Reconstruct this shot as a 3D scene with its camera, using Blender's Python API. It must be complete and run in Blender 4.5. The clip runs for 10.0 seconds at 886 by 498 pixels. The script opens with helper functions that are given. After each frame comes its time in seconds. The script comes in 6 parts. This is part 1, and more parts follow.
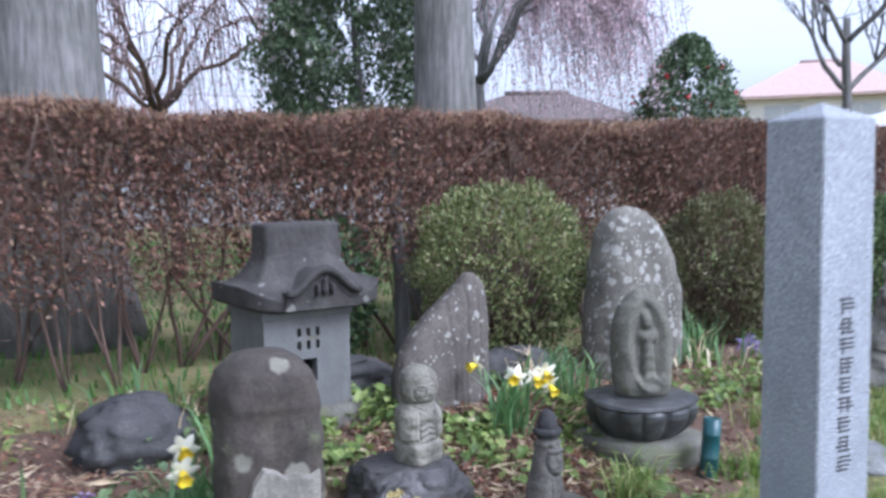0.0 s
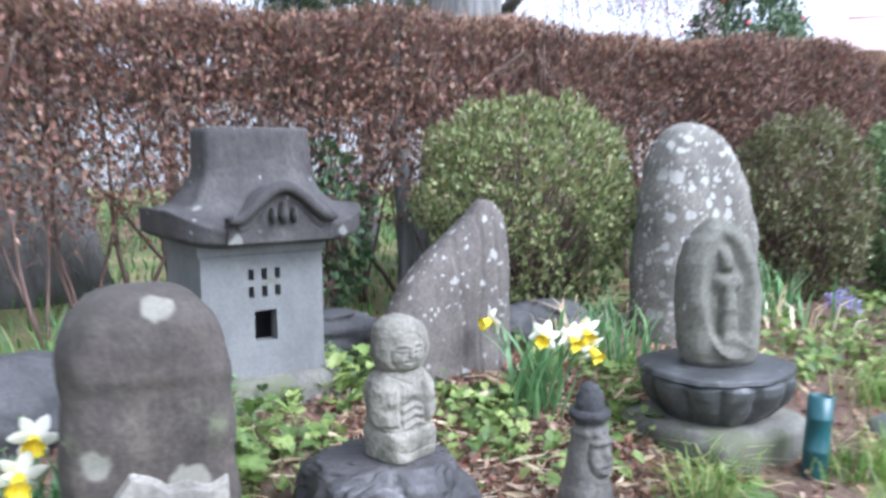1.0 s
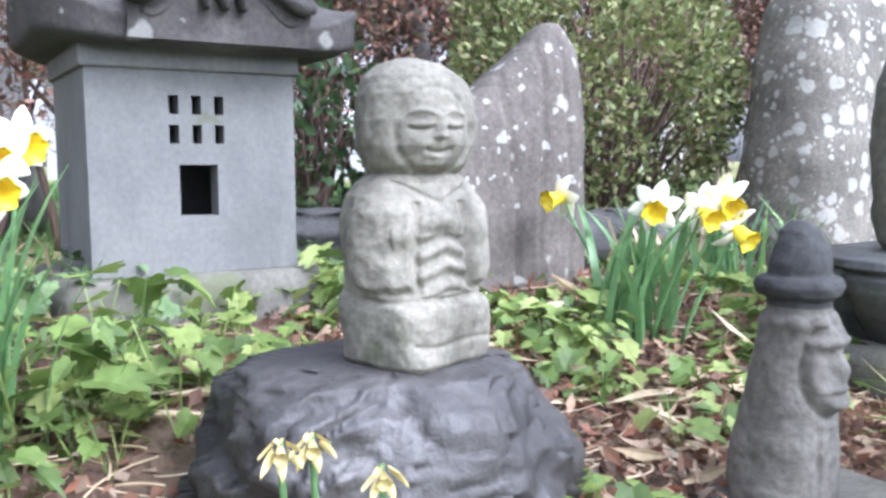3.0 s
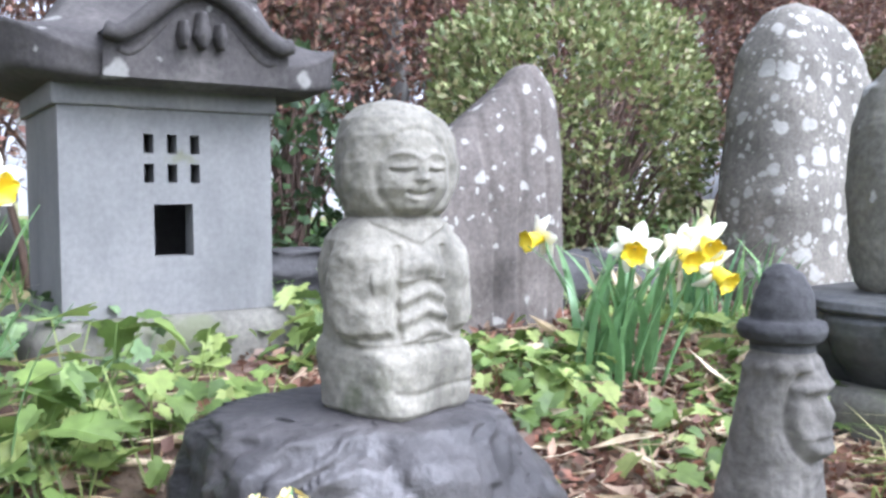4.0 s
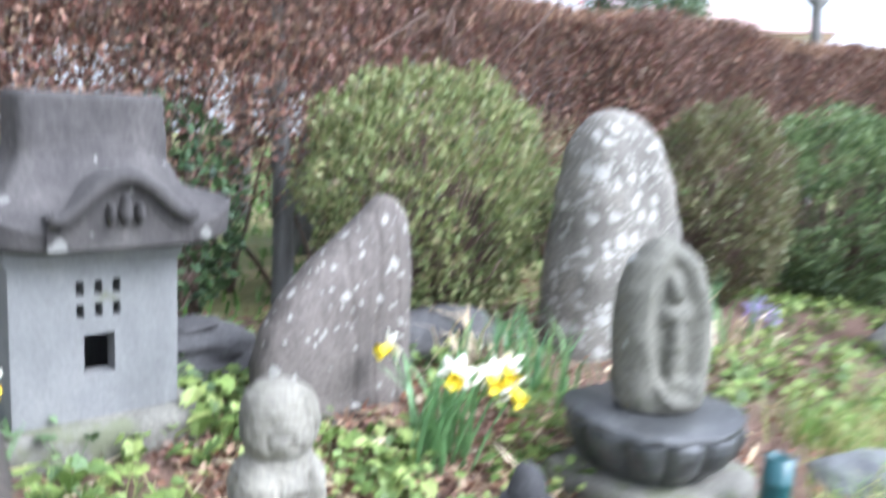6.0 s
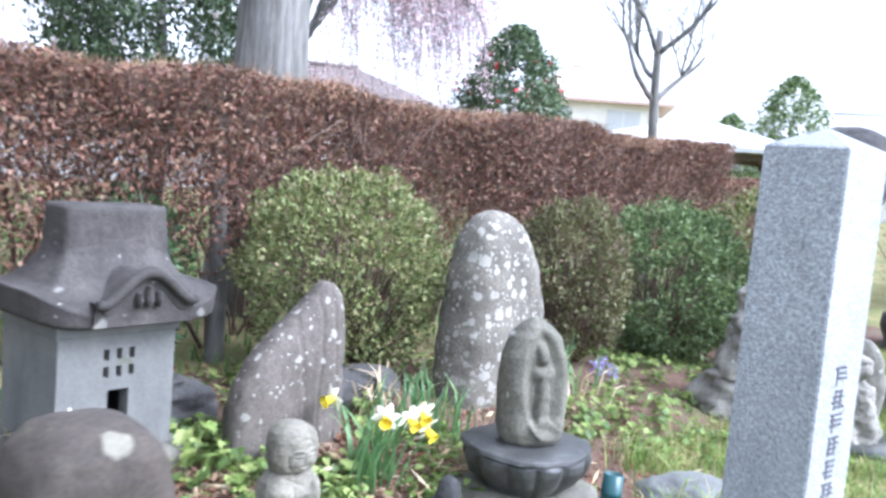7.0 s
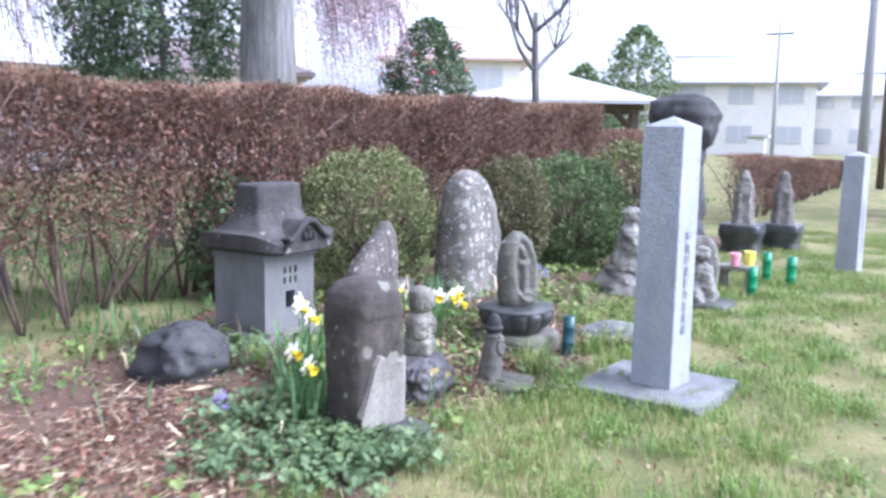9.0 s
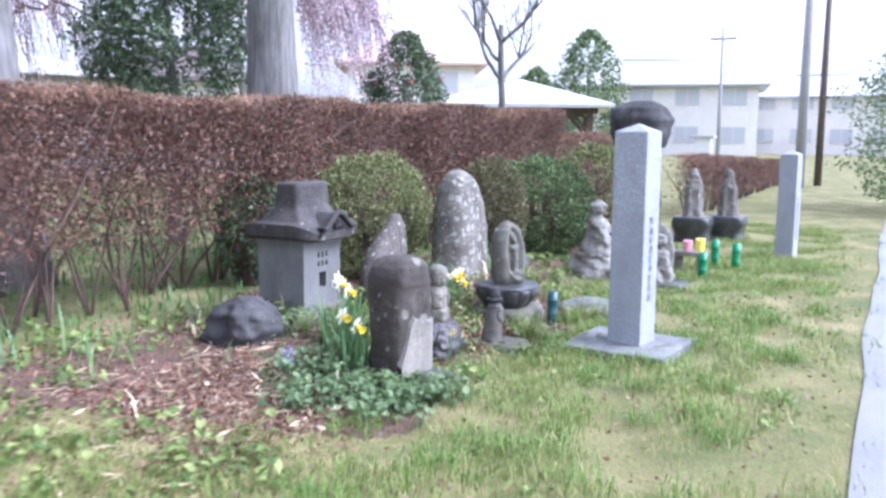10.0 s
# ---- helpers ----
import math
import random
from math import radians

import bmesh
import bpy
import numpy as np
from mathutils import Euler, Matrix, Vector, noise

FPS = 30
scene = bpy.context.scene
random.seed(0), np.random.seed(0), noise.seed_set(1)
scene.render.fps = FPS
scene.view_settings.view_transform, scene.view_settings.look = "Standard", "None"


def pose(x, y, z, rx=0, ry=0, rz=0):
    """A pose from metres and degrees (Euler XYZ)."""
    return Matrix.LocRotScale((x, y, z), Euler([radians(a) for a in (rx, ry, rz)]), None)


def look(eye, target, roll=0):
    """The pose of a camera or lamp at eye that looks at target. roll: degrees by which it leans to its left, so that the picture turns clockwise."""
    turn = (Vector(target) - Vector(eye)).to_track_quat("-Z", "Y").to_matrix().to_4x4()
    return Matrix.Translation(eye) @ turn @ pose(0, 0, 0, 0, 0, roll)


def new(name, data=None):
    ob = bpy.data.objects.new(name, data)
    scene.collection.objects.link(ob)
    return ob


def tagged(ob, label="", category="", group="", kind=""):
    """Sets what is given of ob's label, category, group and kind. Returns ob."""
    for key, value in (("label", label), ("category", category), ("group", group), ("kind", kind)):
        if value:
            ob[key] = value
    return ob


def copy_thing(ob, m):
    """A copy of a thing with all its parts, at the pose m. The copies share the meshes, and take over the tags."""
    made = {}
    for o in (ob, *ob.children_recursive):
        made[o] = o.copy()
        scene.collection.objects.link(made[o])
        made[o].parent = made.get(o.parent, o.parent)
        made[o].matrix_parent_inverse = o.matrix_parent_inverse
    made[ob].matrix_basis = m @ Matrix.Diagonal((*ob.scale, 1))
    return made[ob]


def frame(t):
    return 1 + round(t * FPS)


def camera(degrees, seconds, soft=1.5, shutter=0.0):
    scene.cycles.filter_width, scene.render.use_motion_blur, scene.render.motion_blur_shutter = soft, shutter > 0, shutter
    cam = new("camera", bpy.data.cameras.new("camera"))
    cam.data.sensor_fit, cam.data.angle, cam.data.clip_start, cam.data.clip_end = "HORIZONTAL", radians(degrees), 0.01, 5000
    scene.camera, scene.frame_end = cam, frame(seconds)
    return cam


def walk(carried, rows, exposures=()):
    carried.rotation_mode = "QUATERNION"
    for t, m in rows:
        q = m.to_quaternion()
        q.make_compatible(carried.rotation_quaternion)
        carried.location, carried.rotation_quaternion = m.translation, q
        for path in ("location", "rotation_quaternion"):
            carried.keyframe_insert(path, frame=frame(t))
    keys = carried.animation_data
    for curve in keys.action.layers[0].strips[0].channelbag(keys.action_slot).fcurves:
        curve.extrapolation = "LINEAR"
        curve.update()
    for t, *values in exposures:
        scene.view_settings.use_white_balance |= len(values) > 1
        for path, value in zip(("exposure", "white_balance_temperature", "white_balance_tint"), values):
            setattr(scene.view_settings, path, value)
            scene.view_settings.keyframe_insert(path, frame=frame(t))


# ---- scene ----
cam = camera(54.0, 10.0, soft=2.8, shutter=0.7)
PATH = [
    (0, (0.063, 0.125, 1.224), (-1.565, 1.277, 1.071), -0.6),
    (0.5, (-0.308, 0.481, 1.088), (-1.957, 1.599, 0.904), -0.8),
    (1, (-0.681, 0.76, 0.976), (-2.345, 1.847, 0.75), -0.6),
    (1.5, (-1.016, 1.014, 0.867), (-2.707, 2.042, 0.576), -1.3),
    (2, (-1.301, 1.173, 0.718), (-3.01, 2.167, 0.413), -1.6),
    (2.2, (-1.367, 1.223, 0.644), (-3.08, 2.213, 0.356), -1.2),
    (3.3, (-1.595, 1.279, 0.466), (-3.274, 2.352, 0.297), -0.3),
    (3.5, (-1.587, 1.28, 0.475), (-3.264, 2.358, 0.322), -0.2),
    (4, (-1.589, 1.281, 0.484), (-3.252, 2.386, 0.372), -0.2),
    (4.5, (-1.586, 1.272, 0.494), (-3.228, 2.409, 0.396), -0.1),
    (5, (-1.566, 1.268, 0.516), (-3.188, 2.431, 0.395), 0.1),
    (5.5, (-1.443, 1.206, 0.659), (-3.006, 2.421, 0.377), 0.7),
    (6, (-1.19, 1.026, 1.064), (-2.662, 2.341, 0.74), 2.8),
    (6.2, (-1.067, 0.821, 1.224), (-2.458, 2.233, 0.952), 4.9),
    (7.3, (-0.7, 0.022, 1.295), (-1.931, 1.589, 1.12), 4.2),
    (7.5, (-0.633, -0.239, 1.312), (-1.845, 1.343, 1.15), 3.5),
    (8, (-0.445, -0.768, 1.316), (-1.607, 0.849, 1.128), 2.5),
    (8.5, (-0.311, -1.326, 1.336), (-1.375, 0.35, 1.092), 2.0),
    (9, (-0.187, -1.839, 1.357), (-1.19, -0.129, 1.088), 1.1),
    (9.5, (-0.093, -2.328, 1.359), (-1.044, -0.589, 1.094), 0.7),
    (10, (-0.016, -2.833, 1.372), (-0.924, -1.071, 1.111), 0.6),
]
walk(cam, [(t, look(eye, target, roll)) for t, eye, target, roll in PATH],
     exposures=[(0, 1.1, 5200, 18), (0.5, 1.5, 5200, 16), (1.5, 1.85, 5250, 15), (3.5, 2.05, 5350, 17), (5, 2.05, 5350, 17), (6, 2.15, 5350, 14), (7.5, 1.98, 5250, 17), (10, 1.82, 5150, 24)])


# ---------------------------------------------------------------- light
world = bpy.data.worlds.new("overcast_sky")
scene.world = world
world.use_nodes = True
wn, wl = world.node_tree.nodes, world.node_tree.links
wn.clear()
sky = wn.new("ShaderNodeTexSky")
sky.sky_type, sky.sun_disc = "NISHITA", False
sky.sun_elevation, sky.sun_rotation = radians(48), radians(70)
sky.air_density, sky.dust_density = 1.0, 4.0
pale = wn.new("ShaderNodeHueSaturation")
pale.inputs["Saturation"].default_value = 0.15
bg = wn.new("ShaderNodeBackground")
bg.inputs["Strength"].default_value = 0.15
wout = wn.new("ShaderNodeOutputWorld")
wl.new(sky.outputs[0], pale.inputs["Color"])
wl.new(pale.outputs[0], bg.inputs["Color"])
wl.new(bg.outputs[0], wout.inputs["Surface"])

sun = new("sun", bpy.data.lights.new("sun", "SUN"))
sun.data.energy, sun.data.angle, sun.data.color = 0.75, radians(25), (1.0, 0.96, 0.9)
sun.matrix_world = look((8, 4, 9), (0, 0, 0))

# ---------------------------------------------------------------- materials
def nodes_of(name):
    m = bpy.data.materials.new(name)
    m.use_nodes = True
    return m, m.node_tree.nodes, m.node_tree.links, m.node_tree.nodes["Principled BSDF"]


def noise_ramp(n, l, coord, scale, stops, detail=6.0, rough=0.6):
    t = n.new("ShaderNodeTexNoise")
    t.inputs["Scale"].default_value, t.inputs["Detail"].default_value = scale, detail
    t.inputs["Roughness"].default_value = rough
    l.new(coord, t.inputs["Vector"])
    r = n.new("ShaderNodeValToRGB")
    while len(r.color_ramp.elements) < len(stops):
        r.color_ramp.elements.new(0.5)
    for e, (p, c) in zip(r.color_ramp.elements, stops):
        e.position, e.color = p, (*c, 1.0)
    l.new(t.outputs["Fac"], r.inputs["Fac"])
    return t, r


def mixed(n, l, fac, a, b, mode="MIX"):
    x = n.new("ShaderNodeMix")
    x.data_type, x.blend_type = "RGBA", mode
    if isinstance(fac, float):
        x.inputs["Factor"].default_value = fac
    else:
        l.new(fac, x.inputs["Factor"])
    for sock, v in (("A", a), ("B", b)):
        s = [i for i in x.inputs if i.name == sock and i.type == "RGBA"][0]
        if isinstance(v, tuple):
            s.default_value = (*v, 1.0)
        else:
            l.new(v, s)
    return [o for o in x.outputs if o.type == "RGBA"][0]


def stepped(n, l, value, low, high):
    r = n.new("ShaderNodeMapRange")
    r.interpolation_type = "SMOOTHSTEP"
    r.inputs["From Min"].default_value, r.inputs["From Max"].default_value = low, high
    l.new(value, r.inputs["Value"])
    return r.outputs["Result"]


def stone_mat(name, dark, mid, light, grain=0.3, stains=0.4, lichen=0.0, lichen_scale=14.0, moss=0.0, rough=0.85, bump=0.5, speck=0.0, lichen_colour=(0.32, 0.32, 0.29), wet=0.0):
    """Weathered stone: two scales of mottling, optional round lichen spots, moss film, salt-and-pepper grain."""
    m, n, l, p = nodes_of(name)
    co = n.new("ShaderNodeTexCoord").outputs["Object"]
    _, big = noise_ramp(n, l, co, 5.0, [(0.3, dark), (0.55, mid), (0.75, light)])
    fine_t, fine = noise_ramp(n, l, co, 90.0, [(0.3, (1 - grain,) * 3), (0.7, (1 + 0.7 * grain,) * 3)], detail=3.0)
    colour = mixed(n, l, 1.0, big.outputs["Color"], fine.outputs["Color"], "MULTIPLY")
    mp = n.new("ShaderNodeMapping")
    mp.inputs["Scale"].default_value = (9.0, 9.0, 2.2)
    l.new(co, mp.inputs["Vector"])
    _, stain = noise_ramp(n, l, mp.outputs["Vector"], 1.0, [(0.32, (1 - stains,) * 3), (0.52, (1.0,) * 3), (0.72, (1 + 0.5 * stains,) * 3)], detail=8.0, rough=0.7)
    colour = mixed(n, l, 1.0, colour, stain.outputs["Color"], "MULTIPLY")
    if speck:
        st, sr = noise_ramp(n, l, co, 260.0, [(0.38, (0.45,) * 3), (0.5, (1.0,) * 3), (0.64, (1.5,) * 3)], detail=2.0)
        colour = mixed(n, l, speck, colour, mixed(n, l, 1.0, colour, sr.outputs["Color"], "MULTIPLY"))
    if moss:
        mt, _ = noise_ramp(n, l, co, 7.0, [(0, (0, 0, 0)), (1, (1, 1, 1))])
        f = stepped(n, l, mt.outputs["Fac"], 0.62 - 0.2 * moss, 0.72 - 0.1 * moss)
        colour = mixed(n, l, f, colour, (0.10, 0.105, 0.06))
    if lichen:
        for sc, thr in ((lichen_scale, 0.36), (lichen_scale * 2.3, 0.30)):
            warp = n.new("ShaderNodeTexNoise")
            warp.inputs["Scale"].default_value = 30.0
            l.new(co, warp.inputs["Vector"])
            add = n.new("ShaderNodeVectorMath")
            add.operation = "MULTIPLY_ADD"
            l.new(warp.outputs["Color"], add.inputs[0])
            add.inputs[1].default_value = (0.03,) * 3
            l.new(co, add.inputs[2])
            v = n.new("ShaderNodeTexVoronoi")
            v.inputs["Scale"].default_value = sc
            l.new(add.outputs[0], v.inputs["Vector"])
            size = n.new("ShaderNodeSeparateColor")
            l.new(v.outputs["Color"], size.inputs[0])
            lim = n.new("ShaderNodeMath")
            lim.operation = "MULTIPLY_ADD"
            l.new(size.outputs[0], lim.inputs[0])
            lim.inputs[1].default_value, lim.inputs[2].default_value = thr * 1.6, thr * (lichen - 1.15)
            sub = n.new("ShaderNodeMath")
            sub.operation = "SUBTRACT"
            l.new(lim.outputs[0], sub.inputs[0])
            l.new(v.outputs["Distance"], sub.inputs[1])
            f = stepped(n, l, sub.outputs[0], 0.0, 0.09)
            colour = mixed(n, l, f, colour, mixed(n, l, 0.45, lichen_colour, fine.outputs["Color"], "MULTIPLY"))
    l.new(colour, p.inputs["Base Color"])
    p.inputs["Roughness"].default_value = rough
    if wet:
        _, wr = noise_ramp(n, l, co, 6.0, [(0.35, (rough,) * 3), (0.65, (rough - wet,) * 3)])
        l.new(wr.outputs["Color"], p.inputs["Roughness"])
    b = n.new("ShaderNodeBump")
    b.inputs["Strength"].default_value, b.inputs["Distance"].default_value = bump, 0.006
    bt = n.new("ShaderNodeTexNoise")
    bt.inputs["Scale"].default_value, bt.inputs["Detail"].default_value = 45.0, 8.0
    l.new(co, bt.inputs["Vector"])
    l.new(bt.outputs["Fac"], b.inputs["Height"])
    l.new(b.outputs["Normal"], p.inputs["Normal"])
    return m


def leaf_mat(name, colours, rough=0.55, translucent=0.25, spread=1.0):
    """Foliage: every leaf takes its own shade; some light passes through."""
    m, n, l, p = nodes_of(name)
    rnd = n.new("ShaderNodeNewGeometry").outputs["Random Per Island"]
    r = n.new("ShaderNodeValToRGB")
    while len(r.color_ramp.elements) < len(colours):
        r.color_ramp.elements.new(0.5)
    for i, (e, c) in enumerate(zip(r.color_ramp.elements, colours)):
        e.position, e.color = i / max(1, len(colours) - 1), (*c, 1.0)
    l.new(rnd, r.inputs["Fac"])
    co = n.new("ShaderNodeTexCoord").outputs["Object"]
    _, v = noise_ramp(n, l, co, 35.0, [(0.3, (0.75,) * 3), (0.7, (1.2,) * 3)], detail=2.0)
    c = mixed(n, l, 1.0, r.outputs["Color"], v.outputs["Color"], "MULTIPLY")
    l.new(c, p.inputs["Base Color"])
    p.inputs["Roughness"].default_value = rough
    if translucent:
        tr = n.new("ShaderNodeBsdfTranslucent")
        l.new(c, tr.inputs["Color"])
        mx = n.new("ShaderNodeMixShader")
        mx.inputs["Fac"].default_value = translucent
        l.new(p.outputs[0], mx.inputs[1])
        l.new(tr.outputs[0], mx.inputs[2])
        l.new(mx.outputs[0], n["Material Output"].inputs["Surface"])
    return m


def plain_mat(name, colour, rough=0.5, vary=0.15, scale=20.0, metal=0.0, bump=0.0):
    m, n, l, p = nodes_of(name)
    co = n.new("ShaderNodeTexCoord").outputs["Object"]
    lo, hi = tuple(c * (1 - vary) for c in colour), tuple(min(1.0, c * (1 + vary)) for c in colour)
    _, r = noise_ramp(n, l, co, scale, [(0.3, lo), (0.7, hi)])
    l.new(r.outputs["Color"], p.inputs["Base Color"])
    p.inputs["Roughness"].default_value, p.inputs["Metallic"].default_value = rough, metal
    if bump:
        b = n.new("ShaderNodeBump")
        b.inputs["Strength"].default_value, b.inputs["Distance"].default_value = bump, 0.01
        t = n.new("ShaderNodeTexNoise")
        t.inputs["Scale"].default_value, t.inputs["Detail"].default_value = scale * 3, 8.0
        l.new(co, t.inputs["Vector"])
        l.new(t.outputs["Fac"], b.inputs["Height"])
        l.new(b.outputs["Normal"], p.inputs["Normal"])
    return m


def bark_mat(name, dark, light, scale=1.0):
    m, n, l, p = nodes_of(name)
    co = n.new("ShaderNodeTexCoord").outputs["Object"]
    mp = n.new("ShaderNodeMapping")
    mp.inputs["Scale"].default_value = (22 * scale, 22 * scale, 3.5 * scale)
    l.new(co, mp.inputs["Vector"])
    t, r = noise_ramp(n, l, mp.outputs["Vector"], 1.0, [(0.3, dark), (0.7, light)])
    _, big = noise_ramp(n, l, co, 3.0, [(0.35, (0.75, 0.78, 0.72)), (0.7, (1.2, 1.2, 1.2))])
    l.new(mixed(n, l, 1.0, r.outputs["Color"], big.outputs["Color"], "MULTIPLY"), p.inputs["Base Color"])
    p.inputs["Roughness"].default_value = 0.9
    b = n.new("ShaderNodeBump")
    b.inputs["Strength"].default_value, b.inputs["Distance"].default_value = 0.9, 0.02
    l.new(t.outputs["Fac"], b.inputs["Height"])
    l.new(b.outputs["Normal"], p.inputs["Normal"])
    return m


M_GRANITE = stone_mat("polished_granite", (0.27, 0.285, 0.30), (0.31, 0.325, 0.34), (0.355, 0.37, 0.385), rough=0.6, bump=0.12, speck=0.8, stains=0.12)
M_GRANITE_OLD = stone_mat("weathered_granite_slab", (0.133, 0.136, 0.135), (0.172, 0.176, 0.169), (0.211, 0.215, 0.208), rough=0.75, speck=0.5, moss=0.25)
M_STELE = stone_mat("mossy_dark_stone", (0.036, 0.030, 0.023), (0.058, 0.047, 0.037), (0.101, 0.085, 0.065), lichen=0.48, lichen_scale=7.5, moss=0.1, lichen_colour=(0.17, 0.16, 0.125))
M_PALE = stone_mat("bare_pale_stone", (0.181, 0.166, 0.138), (0.246, 0.226, 0.186), (0.311, 0.285, 0.238), bump=0.4)
M_SLAB = stone_mat("grey_slab_stone", (0.078, 0.066, 0.055), (0.115, 0.098, 0.082), (0.164, 0.142, 0.120), lichen=0.74, lichen_scale=16.5, lichen_colour=(0.28, 0.268, 0.235))
M_MONOLITH = stone_mat("lichened_monolith_stone", (0.102, 0.093, 0.076), (0.145, 0.132, 0.108), (0.206, 0.186, 0.151), lichen=1.12, lichen_scale=17.0, lichen_colour=(0.29, 0.28, 0.245))
M_SHRINE = stone_mat("fine_grey_shrine_stone", (0.121, 0.121, 0.114), (0.148, 0.147, 0.137), (0.180, 0.178, 0.160), grain=0.12, stains=0.22, bump=0.2, moss=0.06)
M_ROOF = stone_mat("dark_roof_stone", (0.035, 0.031, 0.028), (0.056, 0.050, 0.045), (0.092, 0.084, 0.074), lichen=0.46, lichen_scale=10.0, lichen_colour=(0.18, 0.175, 0.155))
M_JIZO = stone_mat("pale_figure_stone", (0.129, 0.120, 0.091), (0.210, 0.195, 0.155), (0.298, 0.281, 0.230), moss=0.3, stains=0.5, bump=0.5)
M_ROCK = stone_mat("wet_black_rock", (0.033, 0.031, 0.031), (0.060, 0.055, 0.052), (0.121, 0.109, 0.102), rough=0.72, wet=0.32, bump=1.0, stains=0.6)
M_FIGURE = stone_mat("basalt_figure_stone", (0.092, 0.083, 0.070), (0.153, 0.140, 0.119), (0.265, 0.246, 0.211), bump=0.8)
M_RELIEF = stone_mat("olive_relief_stone", (0.087, 0.083, 0.063), (0.130, 0.123, 0.095), (0.190, 0.179, 0.142), moss=0.2, lichen=0.30, lichen_scale=9.0)
M_LOTUS = stone_mat("black_lotus_stone", (0.032, 0.033, 0.032), (0.058, 0.059, 0.056), (0.116, 0.113, 0.104), rough=0.5, wet=0.2)
M_BASE = stone_mat("rough_base_stone", (0.098, 0.090, 0.072), (0.138, 0.130, 0.105), (0.188, 0.174, 0.144), moss=0.6)
M_FAR_STONE = stone_mat("old_grey_statue_stone", (0.143, 0.133, 0.113), (0.214, 0.202, 0.171), (0.326, 0.305, 0.261), lichen=0.55, lichen_scale=9.0)
M_DARK_STATUE = stone_mat("dark_weathered_statue_stone", (0.034, 0.033, 0.033), (0.058, 0.056, 0.054), (0.105, 0.098, 0.090), bump=0.8)
M_INK = plain_mat("incised_dark_writing", (0.06, 0.06, 0.065), 0.8)
M_BARK = bark_mat("grey_bark", (0.09, 0.085, 0.08), (0.22, 0.21, 0.20))
M_TWIG = bark_mat("brown_twig_bark", (0.07, 0.045, 0.035), (0.17, 0.11, 0.085))
M_TAN_TWIG = bark_mat("tan_twig_bark", (0.30, 0.17, 0.10), (0.50, 0.32, 0.21))
M_HEDGE_LEAF = leaf_mat("reddish_brown_hedge_leaf", [(0.085, 0.036, 0.028), (0.17, 0.075, 0.054), (0.25, 0.12, 0.08), (0.34, 0.20, 0.13), (0.13, 0.105, 0.05)])
M_BUSH = leaf_mat("box_bush_leaf", [(0.065, 0.085, 0.026), (0.13, 0.16, 0.05), (0.20, 0.24, 0.08), (0.30, 0.32, 0.13), (0.22, 0.17, 0.09)])
M_BUSH_DARK = leaf_mat("dark_evergreen_leaf", [(0.02, 0.04, 0.016), (0.045, 0.085, 0.03), (0.07, 0.12, 0.045), (0.10, 0.15, 0.06)])
M_CAMELLIA = leaf_mat("glossy_camellia_leaf", [(0.035, 0.06, 0.026), (0.07, 0.115, 0.05), (0.11, 0.16, 0.075), (0.17, 0.22, 0.12)], rough=0.35)
M_BUSH_GREEN = leaf_mat("mid_green_leaf", [(0.05, 0.085, 0.03), (0.10, 0.155, 0.055), (0.16, 0.22, 0.08), (0.24, 0.30, 0.13)])
M_BUSH_BROWN = leaf_mat("browned_bush_leaf", [(0.09, 0.07, 0.035), (0.14, 0.115, 0.055), (0.12, 0.15, 0.05), (0.22, 0.19, 0.10)])
M_HERB = leaf_mat("fresh_green_herb", [(0.085, 0.135, 0.034), (0.14, 0.21, 0.05), (0.22, 0.30, 0.075), (0.33, 0.38, 0.12)], translucent=0.35)
M_BLUE_HERB = leaf_mat("blue_green_herb", [(0.08, 0.13, 0.05), (0.13, 0.20, 0.08), (0.20, 0.275, 0.11)])
M_GRASS = leaf_mat("spring_grass", [(0.09, 0.165, 0.026), (0.15, 0.25, 0.042), (0.22, 0.315, 0.065), (0.35, 0.35, 0.12), (0.47, 0.41, 0.22)], translucent=0.3)
M_GRASS_GREEN = leaf_mat("lush_green_grass", [(0.07, 0.15, 0.024), (0.12, 0.23, 0.036), (0.19, 0.31, 0.055), (0.27, 0.34, 0.08)], translucent=0.3)
M_LAWN_FAR = leaf_mat("bright_lawn_grass", [(0.06, 0.14, 0.03), (0.10, 0.21, 0.04), (0.15, 0.26, 0.06)], translucent=0.3)
M_DAFF_LEAF = leaf_mat("daffodil_leaf", [(0.085, 0.18, 0.08), (0.135, 0.26, 0.10), (0.22, 0.35, 0.115)], rough=0.4)
M_PETAL = plain_mat("white_petal", (0.82, 0.80, 0.66), 0.5, 0.06)
M_TRUMPET = plain_mat("yellow_trumpet", (0.88, 0.68, 0.02), 0.5, 0.1)
M_WILT = plain_mat("wilted_cream_petal", (0.70, 0.58, 0.25), 0.6, 0.2)
M_LITTER = leaf_mat("dry_leaf_litter", [(0.09, 0.044, 0.028), (0.165, 0.082, 0.05), (0.26, 0.135, 0.08), (0.40, 0.29, 0.19), (0.14, 0.10, 0.078), (0.29, 0.115, 0.062)], rough=0.7, translucent=0.1)
M_STRAW = leaf_mat("pale_dead_bamboo_leaf", [(0.50, 0.38, 0.22), (0.62, 0.50, 0.32), (0.70, 0.60, 0.42)], translucent=0.2)
M_PINK = leaf_mat("pale_pink_blossom", [(0.62, 0.42, 0.46), (0.74, 0.56, 0.60), (0.80, 0.68, 0.70)], translucent=0.3)
M_RED = leaf_mat("red_camellia_flower", [(0.60, 0.05, 0.07), (0.70, 0.12, 0.13)])
